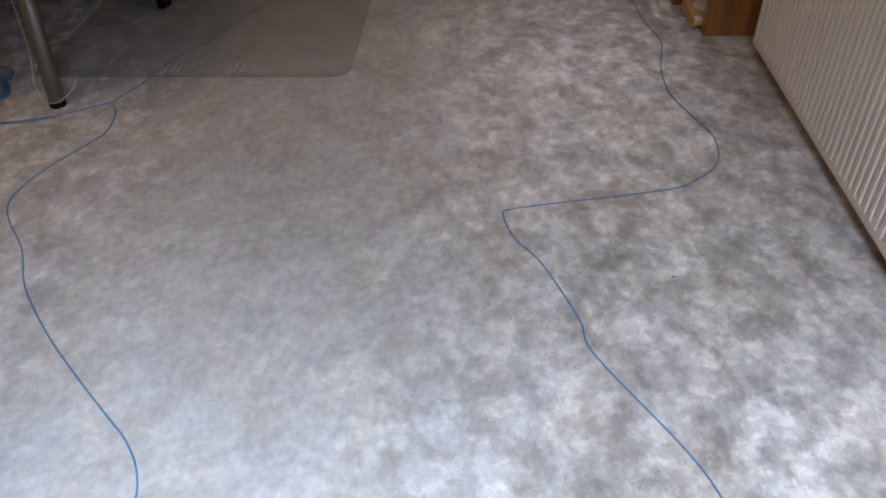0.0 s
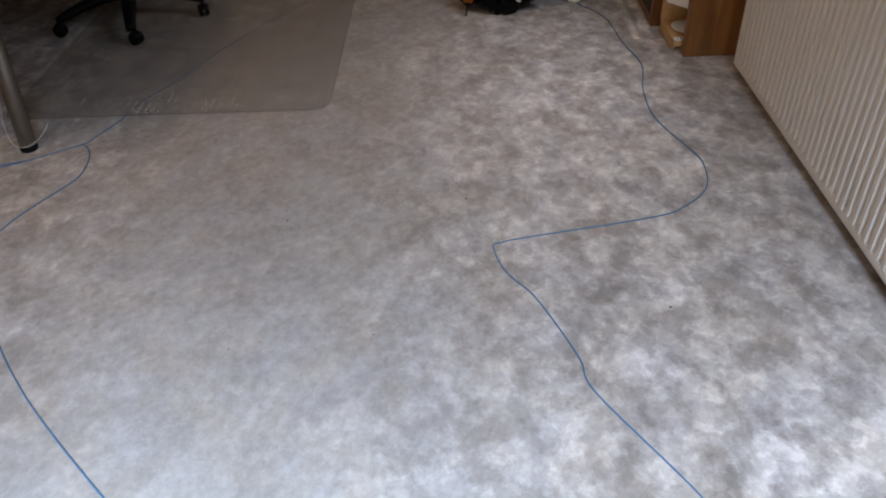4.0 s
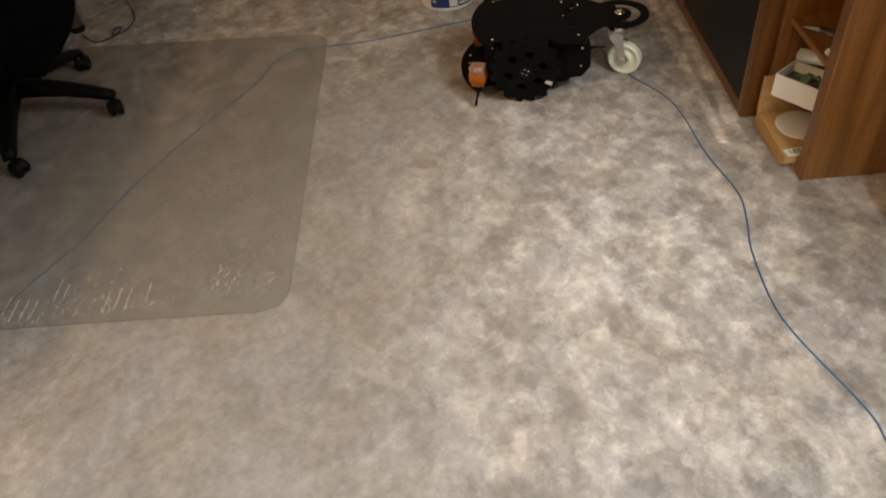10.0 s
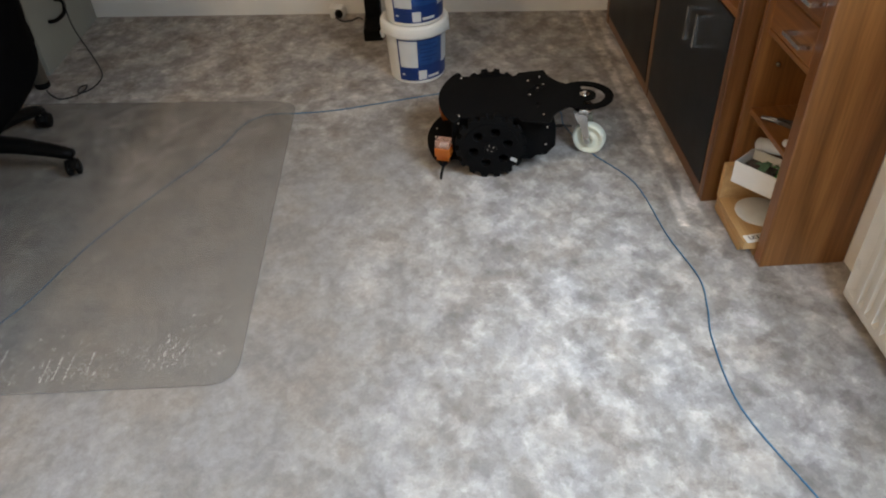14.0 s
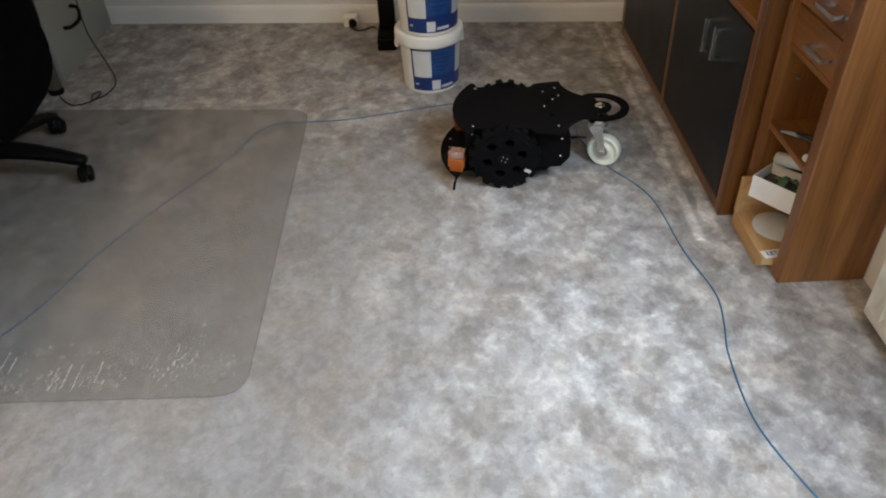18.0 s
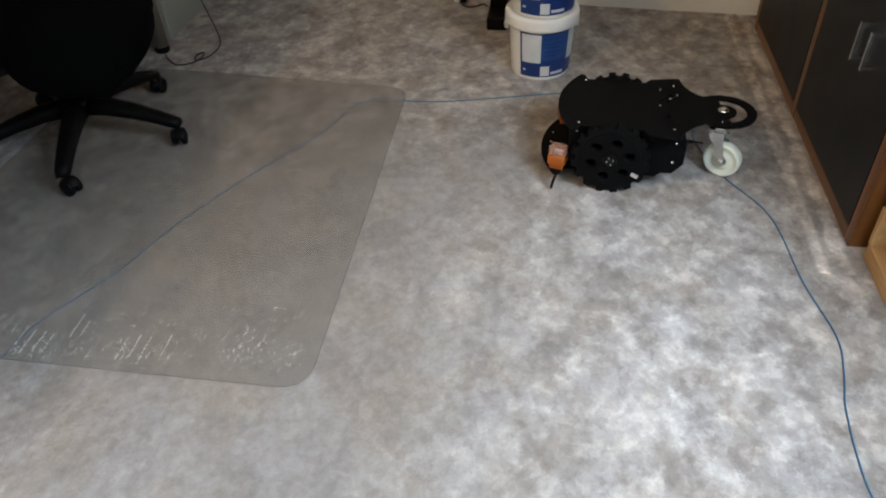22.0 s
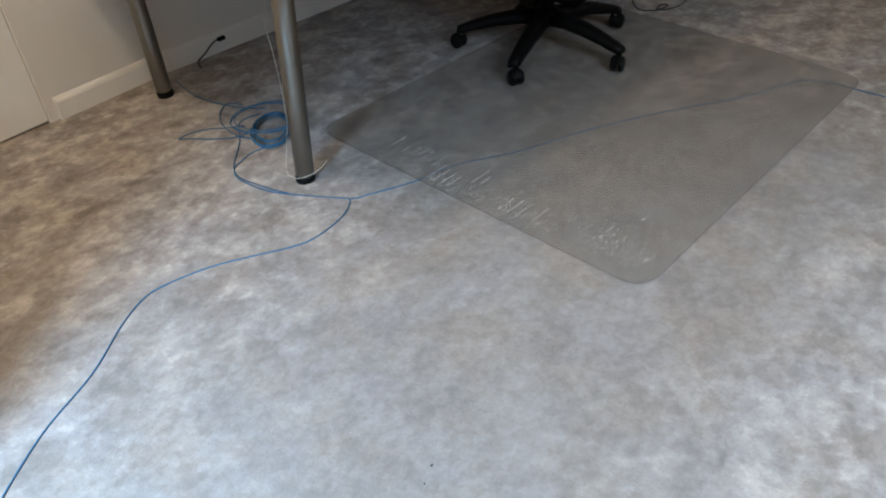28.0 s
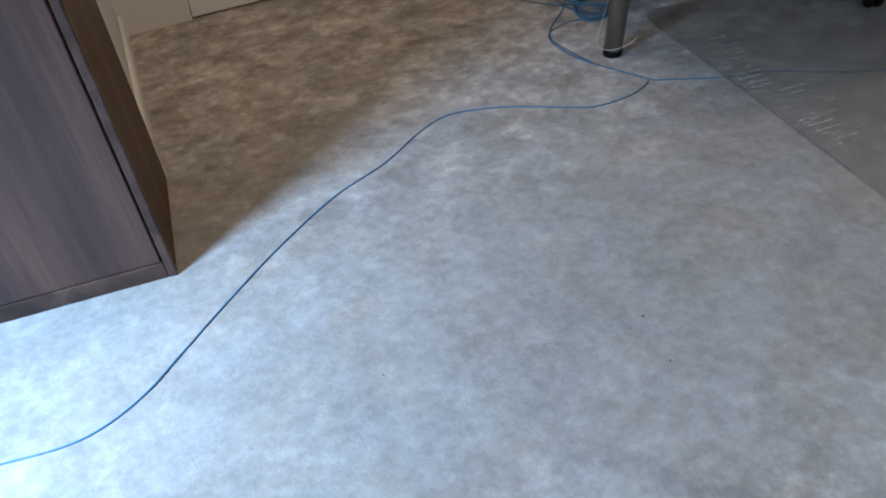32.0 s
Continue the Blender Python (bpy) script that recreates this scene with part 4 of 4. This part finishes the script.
def half_arc(x0, y0, apex, n=18):
    """Points of an arc from (x0, -y0) over (apex, 0) to (x0, y0)."""
    s = x0 - apex
    r = (s * s + y0 * y0) / (2 * s)
    cx = apex + r
    a = math.asin(y0 / r)
    return [(cx - r * math.cos(-a + 2 * a * k / n), r * math.sin(-a + 2 * a * k / n)) for k in range(n + 1)]


KX, RR = 0.249, 0.085
side = [(-0.126, 0.150), (-0.118, 0.129), (0.045, 0.129), (0.058, 0.150), (0.075, 0.153), (0.132, 0.165), (0.139, 0.160), (0.143, 0.140), (0.152, 0.118), (0.166, 0.098), (0.182, 0.082)]
ring = circle(KX, 0, RR, 36, 125, -125)
outline = half_arc(-0.137, 0.156, -0.187) + side + ring + [(x, -y) for x, y in side[::-1]]
slot = circle(KX, 0, 0.060, 20, -100, 100) + circle(KX, 0, 0.034, 14, 100, -100)
peg = [(0.088 + 0.03 * t + 0.006 * s, 0.022 + 0.045 * t - 0.004 * s) for t, s in ((0, 1), (1, 1), (1, -1), (0, -1))]
peg2 = round_rect(0.100, 0.112, -0.075, -0.045, 0.004, 3)
TOPZ = 0.192
deck = part("top_deck", plate(outline, TOPZ - 0.005, TOPZ, (slot, peg, peg2)), BLACK_ACRYLIC, robot)
low = half_arc(-0.176, 0.160, -0.228) + [(-0.162, 0.154), (-0.150, 0.128), (0.09, 0.122), (0.104, 0.105)] + [(0.104, -0.105), (0.09, -0.122), (-0.150, -0.128), (-0.162, -0.154)]
part("base_deck", plate(low, 0.047, 0.052), BLACK_ACRYLIC, robot)
part("chassis_box", box(-0.118, 0.108, -0.108, 0.108, 0.0525, TOPZ - 0.0055, 0.002, 1), BLACK_ACRYLIC, robot)
part("rear_panel", box(0.1085, 0.1135, -0.108, 0.108, 0.0535, TOPZ - 0.006), BLACK_ACRYLIC, robot)
fr = bmesh.new()
fp = half_arc(-0.118, 0.110, -0.152, 14)
for (xa, ya), (xb, yb) in zip(fp, fp[1:]):
    q = [fr.verts.new(p) for p in ((xa, ya, 0.0525), (xb, yb, 0.0525), (xb, yb, TOPZ - 0.0055), (xa, ya, TOPZ - 0.0055), (xa + 0.004, ya, 0.0525), (xb + 0.004, yb, 0.0525), (xb + 0.004, yb, TOPZ - 0.0055), (xa + 0.004, ya, TOPZ - 0.0055))]
    for f in ((0, 1, 2, 3), (7, 6, 5, 4), (0, 4, 5, 1), (3, 2, 6, 7), (0, 3, 7, 4), (1, 5, 6, 2)):
        fr.faces.new([q[i] for i in f])
bmesh.ops.recalc_face_normals(fr, faces=fr.faces[:])
part("front_shield", fr, BLACK_ACRYLIC, robot)


def bolt(parent, m, r=0.0042):
    return part("bolt", lathe([(0, 0), (r, 0), (r * 0.95, r * 0.35), (r * 0.6, r * 0.65), (0, r * 0.75)], 14), CHROME, parent, "bright steel screw head", smooth=True, m=m)


for x, y in ((-0.122, 0.117), (-0.122, -0.117), (0.122, 0.117), (0.122, -0.117), (0.086, 0.002), (0.085, 0.092)):
    bolt(deck, pose(x, y, TOPZ))
sw = part("switch_bracket", tube([(0.106, 0.022, TOPZ + 0.004), (0.134, 0.058, TOPZ + 0.004)], 0.0045, 8), BLACK_PLASTIC, deck)
for t in (0.2, 0.85):
    bolt(sw, pose(0.106 + 0.028 * t, 0.022 + 0.036 * t, TOPZ + 0.008), 0.0036)
side_out = [(-0.135, TOPZ - 0.006), (0.150, TOPZ - 0.006), (0.160, 0.150), (0.160, 0.088), (0.134, 0.056), (0.06, 0.0525), (-0.11, 0.0525), (-0.145, 0.075), (-0.145, 0.12)]
for sd in (1, -1):
    part("side_panel", plate(side_out, 0, 0.005), BLACK_ACRYLIC, robot, m=Matrix.Translation((0, 0.112 * sd + 0.0025, 0)) @ pose(0, 0, 0, 90, 0, 0))
    for x, z in ((0.132, 0.092), (0.134, 0.150), (-0.124, 0.165)):
        bolt(robot, pose(x, (0.1146) * sd, z, -90 * sd, 0, 0))

# drive wheels: a pierced disc with blocks of tread
WX, WZ, WR = -0.031, 0.1045, 0.104


def drive_wheel(sd):
    hub = (WX, 0.1385 * sd, WZ)
    turn = Matrix.Translation(hub) @ pose(0, 0, 0, 90, 0, 0)
    rim = []
    n = 16
    for k in range(n):
        a = 360 / n * k
        for da, r in ((0.5, WR - 0.012), (4.5, WR - 0.010), (6, WR), (16, WR), (17.5, WR - 0.010)):
            rim.append((r * math.cos(radians(a + da)), r * math.sin(radians(a + da))))
    holes = [circle(0.052 * math.cos(radians(60 * k + 15)), 0.052 * math.sin(radians(60 * k + 15)), 0.0145, 14) for k in range(6)]
    w = part("drive_wheel", plate(rim, -0.012, 0.012, holes), BLACK_RUBBER, robot, "black wheel with blocky rubber tread", m=turn)
    face = plate(circle(0, 0, WR - 0.022, 40), 0, 0.003, holes)
    part("wheel_disc", face, BLACK_ACRYLIC, w, m=Matrix.Translation((0, 0, -0.015 if sd > 0 else 0.012)))
    zf = -0.0152 if sd > 0 else 0.0152
    part("hub_cap", lathe([(0, 0), (0.019, 0), (0.018, 0.003), (0, 0.004)], 24), BLACK_PLASTIC, w, m=pose(0, 0, zf, 180 if sd > 0 else 0, 0, 0))
    for k in range(4):
        a = radians(90 * k + 20)
        bolt(w, pose(0.009 * math.cos(a), 0.009 * math.sin(a), zf + (0.0034 if sd < 0 else -0.0034), 180 if sd > 0 else 0, 0, 0), 0.0026)
    part("sticker", box(-0.010, 0.010, -0.0055, 0.0055, 0, 0.0008), GREY_STICKER, w, "grey paper sticker", m=pose(0.068, -0.040 if sd < 0 else 0.03, zf if sd < 0 else zf - 0.0008, 0, 0, -24))
    return w


for sd in (1, -1):
    drive_wheel(sd)
axle = bmesh.new()
add_box(axle, WX - 0.006, WX + 0.006, -0.126, 0.126, WZ - 0.006, WZ + 0.006)
part("axle", axle, STEEL, robot)

# orange lamps on the nose, clear lens on top
LENS_CLEAR = glass_like("clear_lamp_lens", (0.50, 0.26, 0.18), 0.15, 0.5)[0]
for sd in (1, -1):
    lm = part("marker_lamp", box(-0.024, 0.024, -0.021, 0.021, 0, 0.028, 0.004, 2), ORANGE, robot, "orange plastic lamp body", m=pose(-0.170, 0.122 * sd, 0.066, 0, 0, 14 * sd))
    part("lens", box(-0.0225, 0.0225, -0.0195, 0.0195, 0.0282, 0.050, 0.003, 2), LENS_CLEAR, lm, "clear lens with a dark core")
    part("lens_core", box(-0.011, 0.011, -0.009, 0.009, 0.0285, 0.038, 0.002, 1), GREY_STICKER, lm)
    for q in (1, -1):
        part("lamp_foot", box(-0.019, 0.019, 0.011 * q - 0.005, 0.011 * q + 0.005, -0.0139, -0.0002), ORANGE, lm)
    part("whisker", tube(spline([(-0.168, 0.150 * sd, 0.05), (-0.176, 0.162 * sd, 0.03), (-0.180, 0.168 * sd, 0.008)], 5), 0.0042, 8), BLACK_PLASTIC, robot, smooth=True)
for y in (-0.025, 0.0, 0.05):
    bolt(robot, pose(-0.200, y, 0.052), 0.004)
red = bpy.data.materials.new("red_led")
red.use_nodes = True
rb = red.node_tree.nodes["Principled BSDF"]
rb.inputs["Base Color"].default_value = (0.6, 0.02, 0.02, 1)
rb.inputs["Emission Color"].default_value = (1, 0.05, 0.03, 1)
rb.inputs["Emission Strength"].default_value = 1.2
part("indicator", lathe([(0, 0), (0.0035, 0), (0.0035, 0.006), (0.002, 0.008), (0, 0.0085)], 12), red, robot, "small red indicator light", smooth=True, m=pose(-0.166, 0.122, 0.1165))

# tail castor
part("king_pin", lathe([(0, TOPZ), (0.0145, TOPZ), (0.0145, TOPZ + 0.0025), (0.0085, TOPZ + 0.003), (0.0085, TOPZ + 0.008), (0.006, TOPZ + 0.0095), (0, TOPZ + 0.0095)], 24), CHROME, robot, "bright washer and bolt", smooth=False, m=pose(KX, 0, 0))
tc = part("tail_castor", lathe([(0, 0.140), (0.028, 0.140), (0.031, 0.144), (0.031, 0.156), (0.026, 0.162), (0.012, 0.164), (0.007, 0.166), (0.007, TOPZ - 0.0055), (0, TOPZ - 0.0055)], 32), CHROME, robot, "zinc plated swivel castor", smooth=True, m=pose(KX, 0, 0, 0, 0, -24))
for sd in (1, -1):
    fo = plate([(-0.021, 0.141), (0.021, 0.141), (0.026, 0.10), (0.036, 0.052), (0.033, 0.042), (0.026, 0.039), (0.018, 0.043), (0.002, 0.095), (-0.016, 0.12)], -0.0015, 0.0015)
    part("fork_side", fo, CHROME, tc, m=Matrix.Translation((0, 0.0225 * sd, 0)) @ pose(0, 0, 0, 90, 0, 0))
part("fork_crown", box(-0.024, 0.024, -0.024, 0.024, 0.136, 0.141, 0.001, 1), ZINC, tc)
wl = part("castor_wheel", lathe([(0.013, -0.016), (0.022, -0.016), (0.024, -0.010), (0.038, -0.010), (0.041, -0.0155), (0.047, -0.0155), (0.050, -0.011), (0.0505, 0), (0.050, 0.011), (0.047, 0.0155), (0.041, 0.0155), (0.038, 0.010), (0.024, 0.010), (0.022, 0.016), (0.013, 0.016), (0.013, -0.016)], 48), NYLON, tc, "white nylon wheel", smooth=False, m=pose(0.026, 0, 0.0505, 90, 0, 0))
for p in wl.data.polygons:
    p.use_smooth = True
part("axle_bolt", lathe([(0, -0.030), (0.008, -0.030), (0.008, -0.024), (0.0055, -0.024), (0.0055, 0.024), (0.008, 0.024), (0.008, 0.030), (0, 0.030)], 16), ZINC, tc, m=pose(0.026, 0, 0.0505, 90, 0, 0))

# ---- paint buckets ----
def arc_label(r0, r1, z0, z1, a0, a1, lift, n=14):
    """A label wrapped round a tapered bucket between two angles."""
    bm = bmesh.new()
    rows = []
    for z in (z0, z1):
        r = r0 + (r1 - r0) * z / 0.2 + lift
        rows.append([bm.verts.new((r * math.cos(radians(a0 + (a1 - a0) * i / n)), r * math.sin(radians(a0 + (a1 - a0) * i / n)), z)) for i in range(n + 1)])
    for i in range(n):
        bm.faces.new((rows[0][i], rows[0][i + 1], rows[1][i + 1], rows[1][i]))
    ext = bmesh.ops.extrude_face_region(bm, geom=bm.faces[:])
    for v in ext["geom"]:
        if isinstance(v, bmesh.types.BMVert):
            k = (v.co.xy.length - 0.0006) / v.co.xy.length
            v.co.x, v.co.y = v.co.x * k, v.co.y * k
    bmesh.ops.recalc_face_normals(bm, faces=bm.faces[:])
    return bm


def bucket(m, label):
    top = thing("paint_bucket", label, "bucket", m, "stacked paint buckets")
    part("tub", lathe([(0, 0), (0.092, 0), (0.0945, 0.004), (0.103, 0.172), (0.106, 0.174), (0.106, 0.182), (0.1035, 0.184), (0.104, 0.2), (0, 0.2)], 56), BUCKET, top, smooth=False)
    lid = part("lid", lathe([(0.1065, 0.1845), (0.1075, 0.170), (0.1155, 0.169), (0.1175, 0.174), (0.1170, 0.202), (0.113, 0.209), (0.100, 0.2095), (0.097, 0.206), (0, 0.206)], 56), BUCKET, top, smooth=False)
    for ob in (top.children[0], lid):
        for p in ob.data.polygons:
            p.use_smooth = True
    part("label", arc_label(0.0945, 0.1045, 0.012, 0.162, -128, 10, 0.0012, 24), LABEL_BLUE, top, "blue wrap label")
    part("label_panel", arc_label(0.0945, 0.1045, 0.062, 0.158, -124, -88, 0.0020), LABEL_LIGHT, top)
    part("label_panel", arc_label(0.0945, 0.1045, 0.070, 0.158, -88, -34, 0.0020), LABEL_MID, top)
    part("label_panel", arc_label(0.0945, 0.1045, 0.062, 0.158, -34, 6, 0.0020), LABEL_LIGHT, top)
    part("label_panel", arc_label(0.0945, 0.1045, 0.016, 0.050, -88, -71, 0.0020), LABEL_LIGHT, top)
    part("print_bar", arc_label(0.0945, 0.1045, 0.020, 0.029, -68, -42, 0.0020), LABEL_LIGHT, top)
    part("print_bar", arc_label(0.0945, 0.1045, 0.032, 0.038, -122, -116, 0.0020), LABEL_LIGHT, top)
    for k, (z, a, b) in enumerate(((0.142, -84, -50), (0.126, -84, -44), (0.114, -84, -56), (0.098, -82, -48), (0.086, -82, -60))):
        part("print_bar", arc_label(0.0945, 0.1045, z, z + 0.004, a, b, 0.0026), LABEL_BLUE, top)
    for a in (180, 0):
        ear = box(0.106, 0.1185, -0.012, 0.012, 0.145, 0.168, 0.003, 2)
        part("handle_ear", ear, BUCKET, top, m=pose(0, 0, 0, 0, 0, a + 8))
    loop = [(0.1205 * math.cos(radians(8 + t)), 0.1205 * math.sin(radians(8 + t)), 0.158 - 0.035 * math.sin(radians(t))) for t in range(0, 181, 12)]
    part("wire_handle", tube(loop, 0.0022, 7), CHROME, top, smooth=True)
    return top


bucket(pose(0.214, 3.882, 0) @ Matrix.Scale(1.055, 4), "white plastic paint bucket with blue label on the carpet")
bucket(pose(0.216, 3.880, 0.2182, 0, 0, -6) @ Matrix.Scale(1.055, 4), "white paint bucket with blue label stacked on another")

stand = thing("black_stand", "black upright stand with a flat foot beside the buckets", "stand")
part("foot", box(0.0, 0.078, 4.175, 4.36, 0.0, 0.05, 0.006), BLACK_PLASTIC, stand)
part("upright", box(0.006, 0.072, 4.285, 4.35, 0.051, 0.72, 0.005), BLACK_PLASTIC, stand)
adaptor = thing("plug_adaptor", "small white plug adaptor on the carpet by the skirting", "plug adaptor", pose(-0.145, 4.455, 0, 0, 0, -6))
part("block", box(-0.012, 0.05, -0.022, 0.022, 0, 0.052, 0.008, 3), GLOSS_WHITE, adaptor)
part("black_plug", lathe([(0, 0), (0.018, 0), (0.016, 0.012), (0.007, 0.034), (0, 0.035)], 20), BLACK_PLASTIC, adaptor, "black moulded plug", smooth=True, m=pose(0.028, -0.022, 0.024, 90, 0, 25))
part("lead", tube(spline([(0.02, -0.055, 0.022), (0.05, -0.062, 0.006), (0.085, -0.055, 0.005), (0.12, -0.06, 0.02), (0.142, -0.10, 0.03)], 6), 0.0035, 7), WIRE_BLACK, adaptor, smooth=True)

# ---- blue boundary wire on the carpet ----
Z0 = 0.0021
wire = thing("blue_wire_loop", "thin blue wire laid in a loop over the carpet", "wire")
run_a = [(-1.16, 2.135), (-1.012, 2.226), (-0.985, 2.268), (-0.927, 2.405), (-0.906, 2.51), (-0.858, 2.60), (-0.795, 2.715), (-0.75, 2.838), (-0.702, 2.955), (-0.602, 3.142), (-0.538, 3.248), (-0.483, 3.334), (-0.429, 3.436), (-0.398, 3.532), (-0.362, 3.585), (-0.30, 3.613), (-0.2, 3.610), (-0.063, 3.618), (0.214, 3.678), (0.397, 3.711), (0.55, 3.717), (0.62, 3.68), (0.672, 3.6), (0.692, 3.5), (0.69, 3.42), (0.745, 3.249), (0.838, 3.075), (0.866, 2.822), (0.898, 2.65), (0.885, 2.54), (0.864, 2.436), (0.863, 2.24), (0.934, 2.02), (0.942, 1.95), (0.93, 1.87), (0.899, 1.813), (0.836, 1.757), (0.752, 1.716), (0.395, 1.646), (0.335, 1.63), (0.31, 1.612), (0.336, 1.513), (0.396, 1.424), (0.452, 1.29), (0.48, 1.207), (0.498, 1.12), (0.642, 0.887), (0.687, 0.785), (0.72, 0.66), (0.74, 0.5)]
part("run", tube(spline([(x, y, Z0) for x, y in run_a], 6), 0.0018, 7), WIRE_BLUE, wire, smooth=True)
run_b = [(-1.012, 2.224), (-0.99, 2.21), (-0.958, 2.15), (-0.945, 2.06), (-0.958, 2.0), (-1.01, 1.905), (-1.052, 1.82), (-1.078, 1.72), (-1.075, 1.655), (-1.03, 1.575), (-0.94, 1.462), (-0.862, 1.32), (-0.74, 1.172), (-0.62, 1.05), (-0.50, 0.937), (-0.44, 0.88), (-0.395, 0.815), (-0.374, 0.745), (-0.378, 0.64), (-0.392, 0.5), (-0.36, 0.38)]
part("run", tube(spline([(x, y, Z0 + 0.0002) for x, y in run_b], 6), 0.0018, 7), WIRE_BLUE, wire, smooth=True)
tiebow = [(0.690, 3.42), (0.672, 3.414), (0.66, 3.418), (0.672, 3.424), (0.69, 3.419), (0.712, 3.412)]
part("twist", tube(spline([(x, y, 0.005) for x, y in tiebow], 5), 0.0026, 7), WIRE_BLACK, wire, "dark twisted joint", smooth=True)

coil = thing("blue_wire_coil", "tangled coil of spare blue wire beside the desk leg", "wire coil")
rng = random.Random(3)
for k in range(12):
    # a tight bundle of turns, and three wide loose ones round it
    loose = k >= 9
    cx, cy, ra, rb2, tilt = (-1.535, 2.35, 0.118, 0.098, 40) if loose else (-1.487, 2.322, 0.098, 0.056, -38)
    grow = rng.uniform(0.9, 1.12)
    pts = []
    ph = rng.uniform(0, 360)
    for i in range(10):
        a = radians(36 * i + ph)
        q = Vector((ra * grow * math.cos(a) * rng.uniform(0.95, 1.05), rb2 * grow * math.sin(a) * rng.uniform(0.93, 1.07), 0))
        q.rotate(Euler((0, 0, radians(tilt))))
        pts.append((cx + q.x + rng.gauss(0, 0.002), cy + q.y + rng.gauss(0, 0.002), 0.003 + 0.0022 * k + rng.uniform(0, 0.003)))
    part("turn", tube(spline(pts, 5, True), 0.0018, 6, closed=True), WIRE_BLUE, coil, smooth=True)
tails = ([(-1.16, 2.135), (-1.23, 2.106), (-1.33, 2.094), (-1.39, 2.115), (-1.415, 2.16), (-1.43, 2.21), (-1.415, 2.30), (-1.46, 2.36)],
         [(-1.16, 2.137), (-1.24, 2.115), (-1.335, 2.1), (-1.40, 2.12), (-1.46, 2.17), (-1.51, 2.215), (-1.575, 2.26), (-1.625, 2.30), (-1.62, 2.37)],
         [(-1.685, 2.108), (-1.69, 2.15), (-1.665, 2.205), (-1.62, 2.25), (-1.59, 2.29)],
         [(-1.685, 2.108), (-1.655, 2.135), (-1.60, 2.175), (-1.55, 2.225), (-1.54, 2.28)],
         [(-2.07, 2.33), (-1.98, 2.315), (-1.89, 2.31), (-1.80, 2.325), (-1.715, 2.35), (-1.63, 2.40)],
         [(-1.715, 2.37), (-1.765, 2.345), (-1.735, 2.295), (-1.66, 2.25), (-1.56, 2.235), (-1.50, 2.25)])
for k, t in enumerate(tails):
    part("tail", tube(spline([(x, y, Z0 + 0.0004 * k) for x, y in t], 6), 0.0018, 7), WIRE_BLUE, coil, smooth=True)

# crumbs on the carpet
for k, (x, y, s) in enumerate(((0.709, 1.367, 0.005), (0.243, 1.835, 0.004), (-0.254, 1.762, 0.0045), (-0.237, 1.727, 0.003), (-0.144, 1.75, 0.003), (0.02, 1.31, 0.003), (-0.31, 1.28, 0.003))):
    bm = bmesh.new()
    bmesh.ops.create_icosphere(bm, subdivisions=1, radius=0.7 * s)
    for v in bm.verts:
        v.co = Vector((v.co.x * 1.4, v.co.y * 0.7, v.co.z * 0.4)) * (1 + 0.3 * noise.noise(v.co * 900 + Vector((k, 0, 0))))
    ob = part("crumb", bm, SPECK, m=pose(x, y, s * 0.3, 0, 0, 40 * k))
    tagged(ob, "tiny dark crumb of lint lying on carpet", "crumb", "crumbs on the carpet")
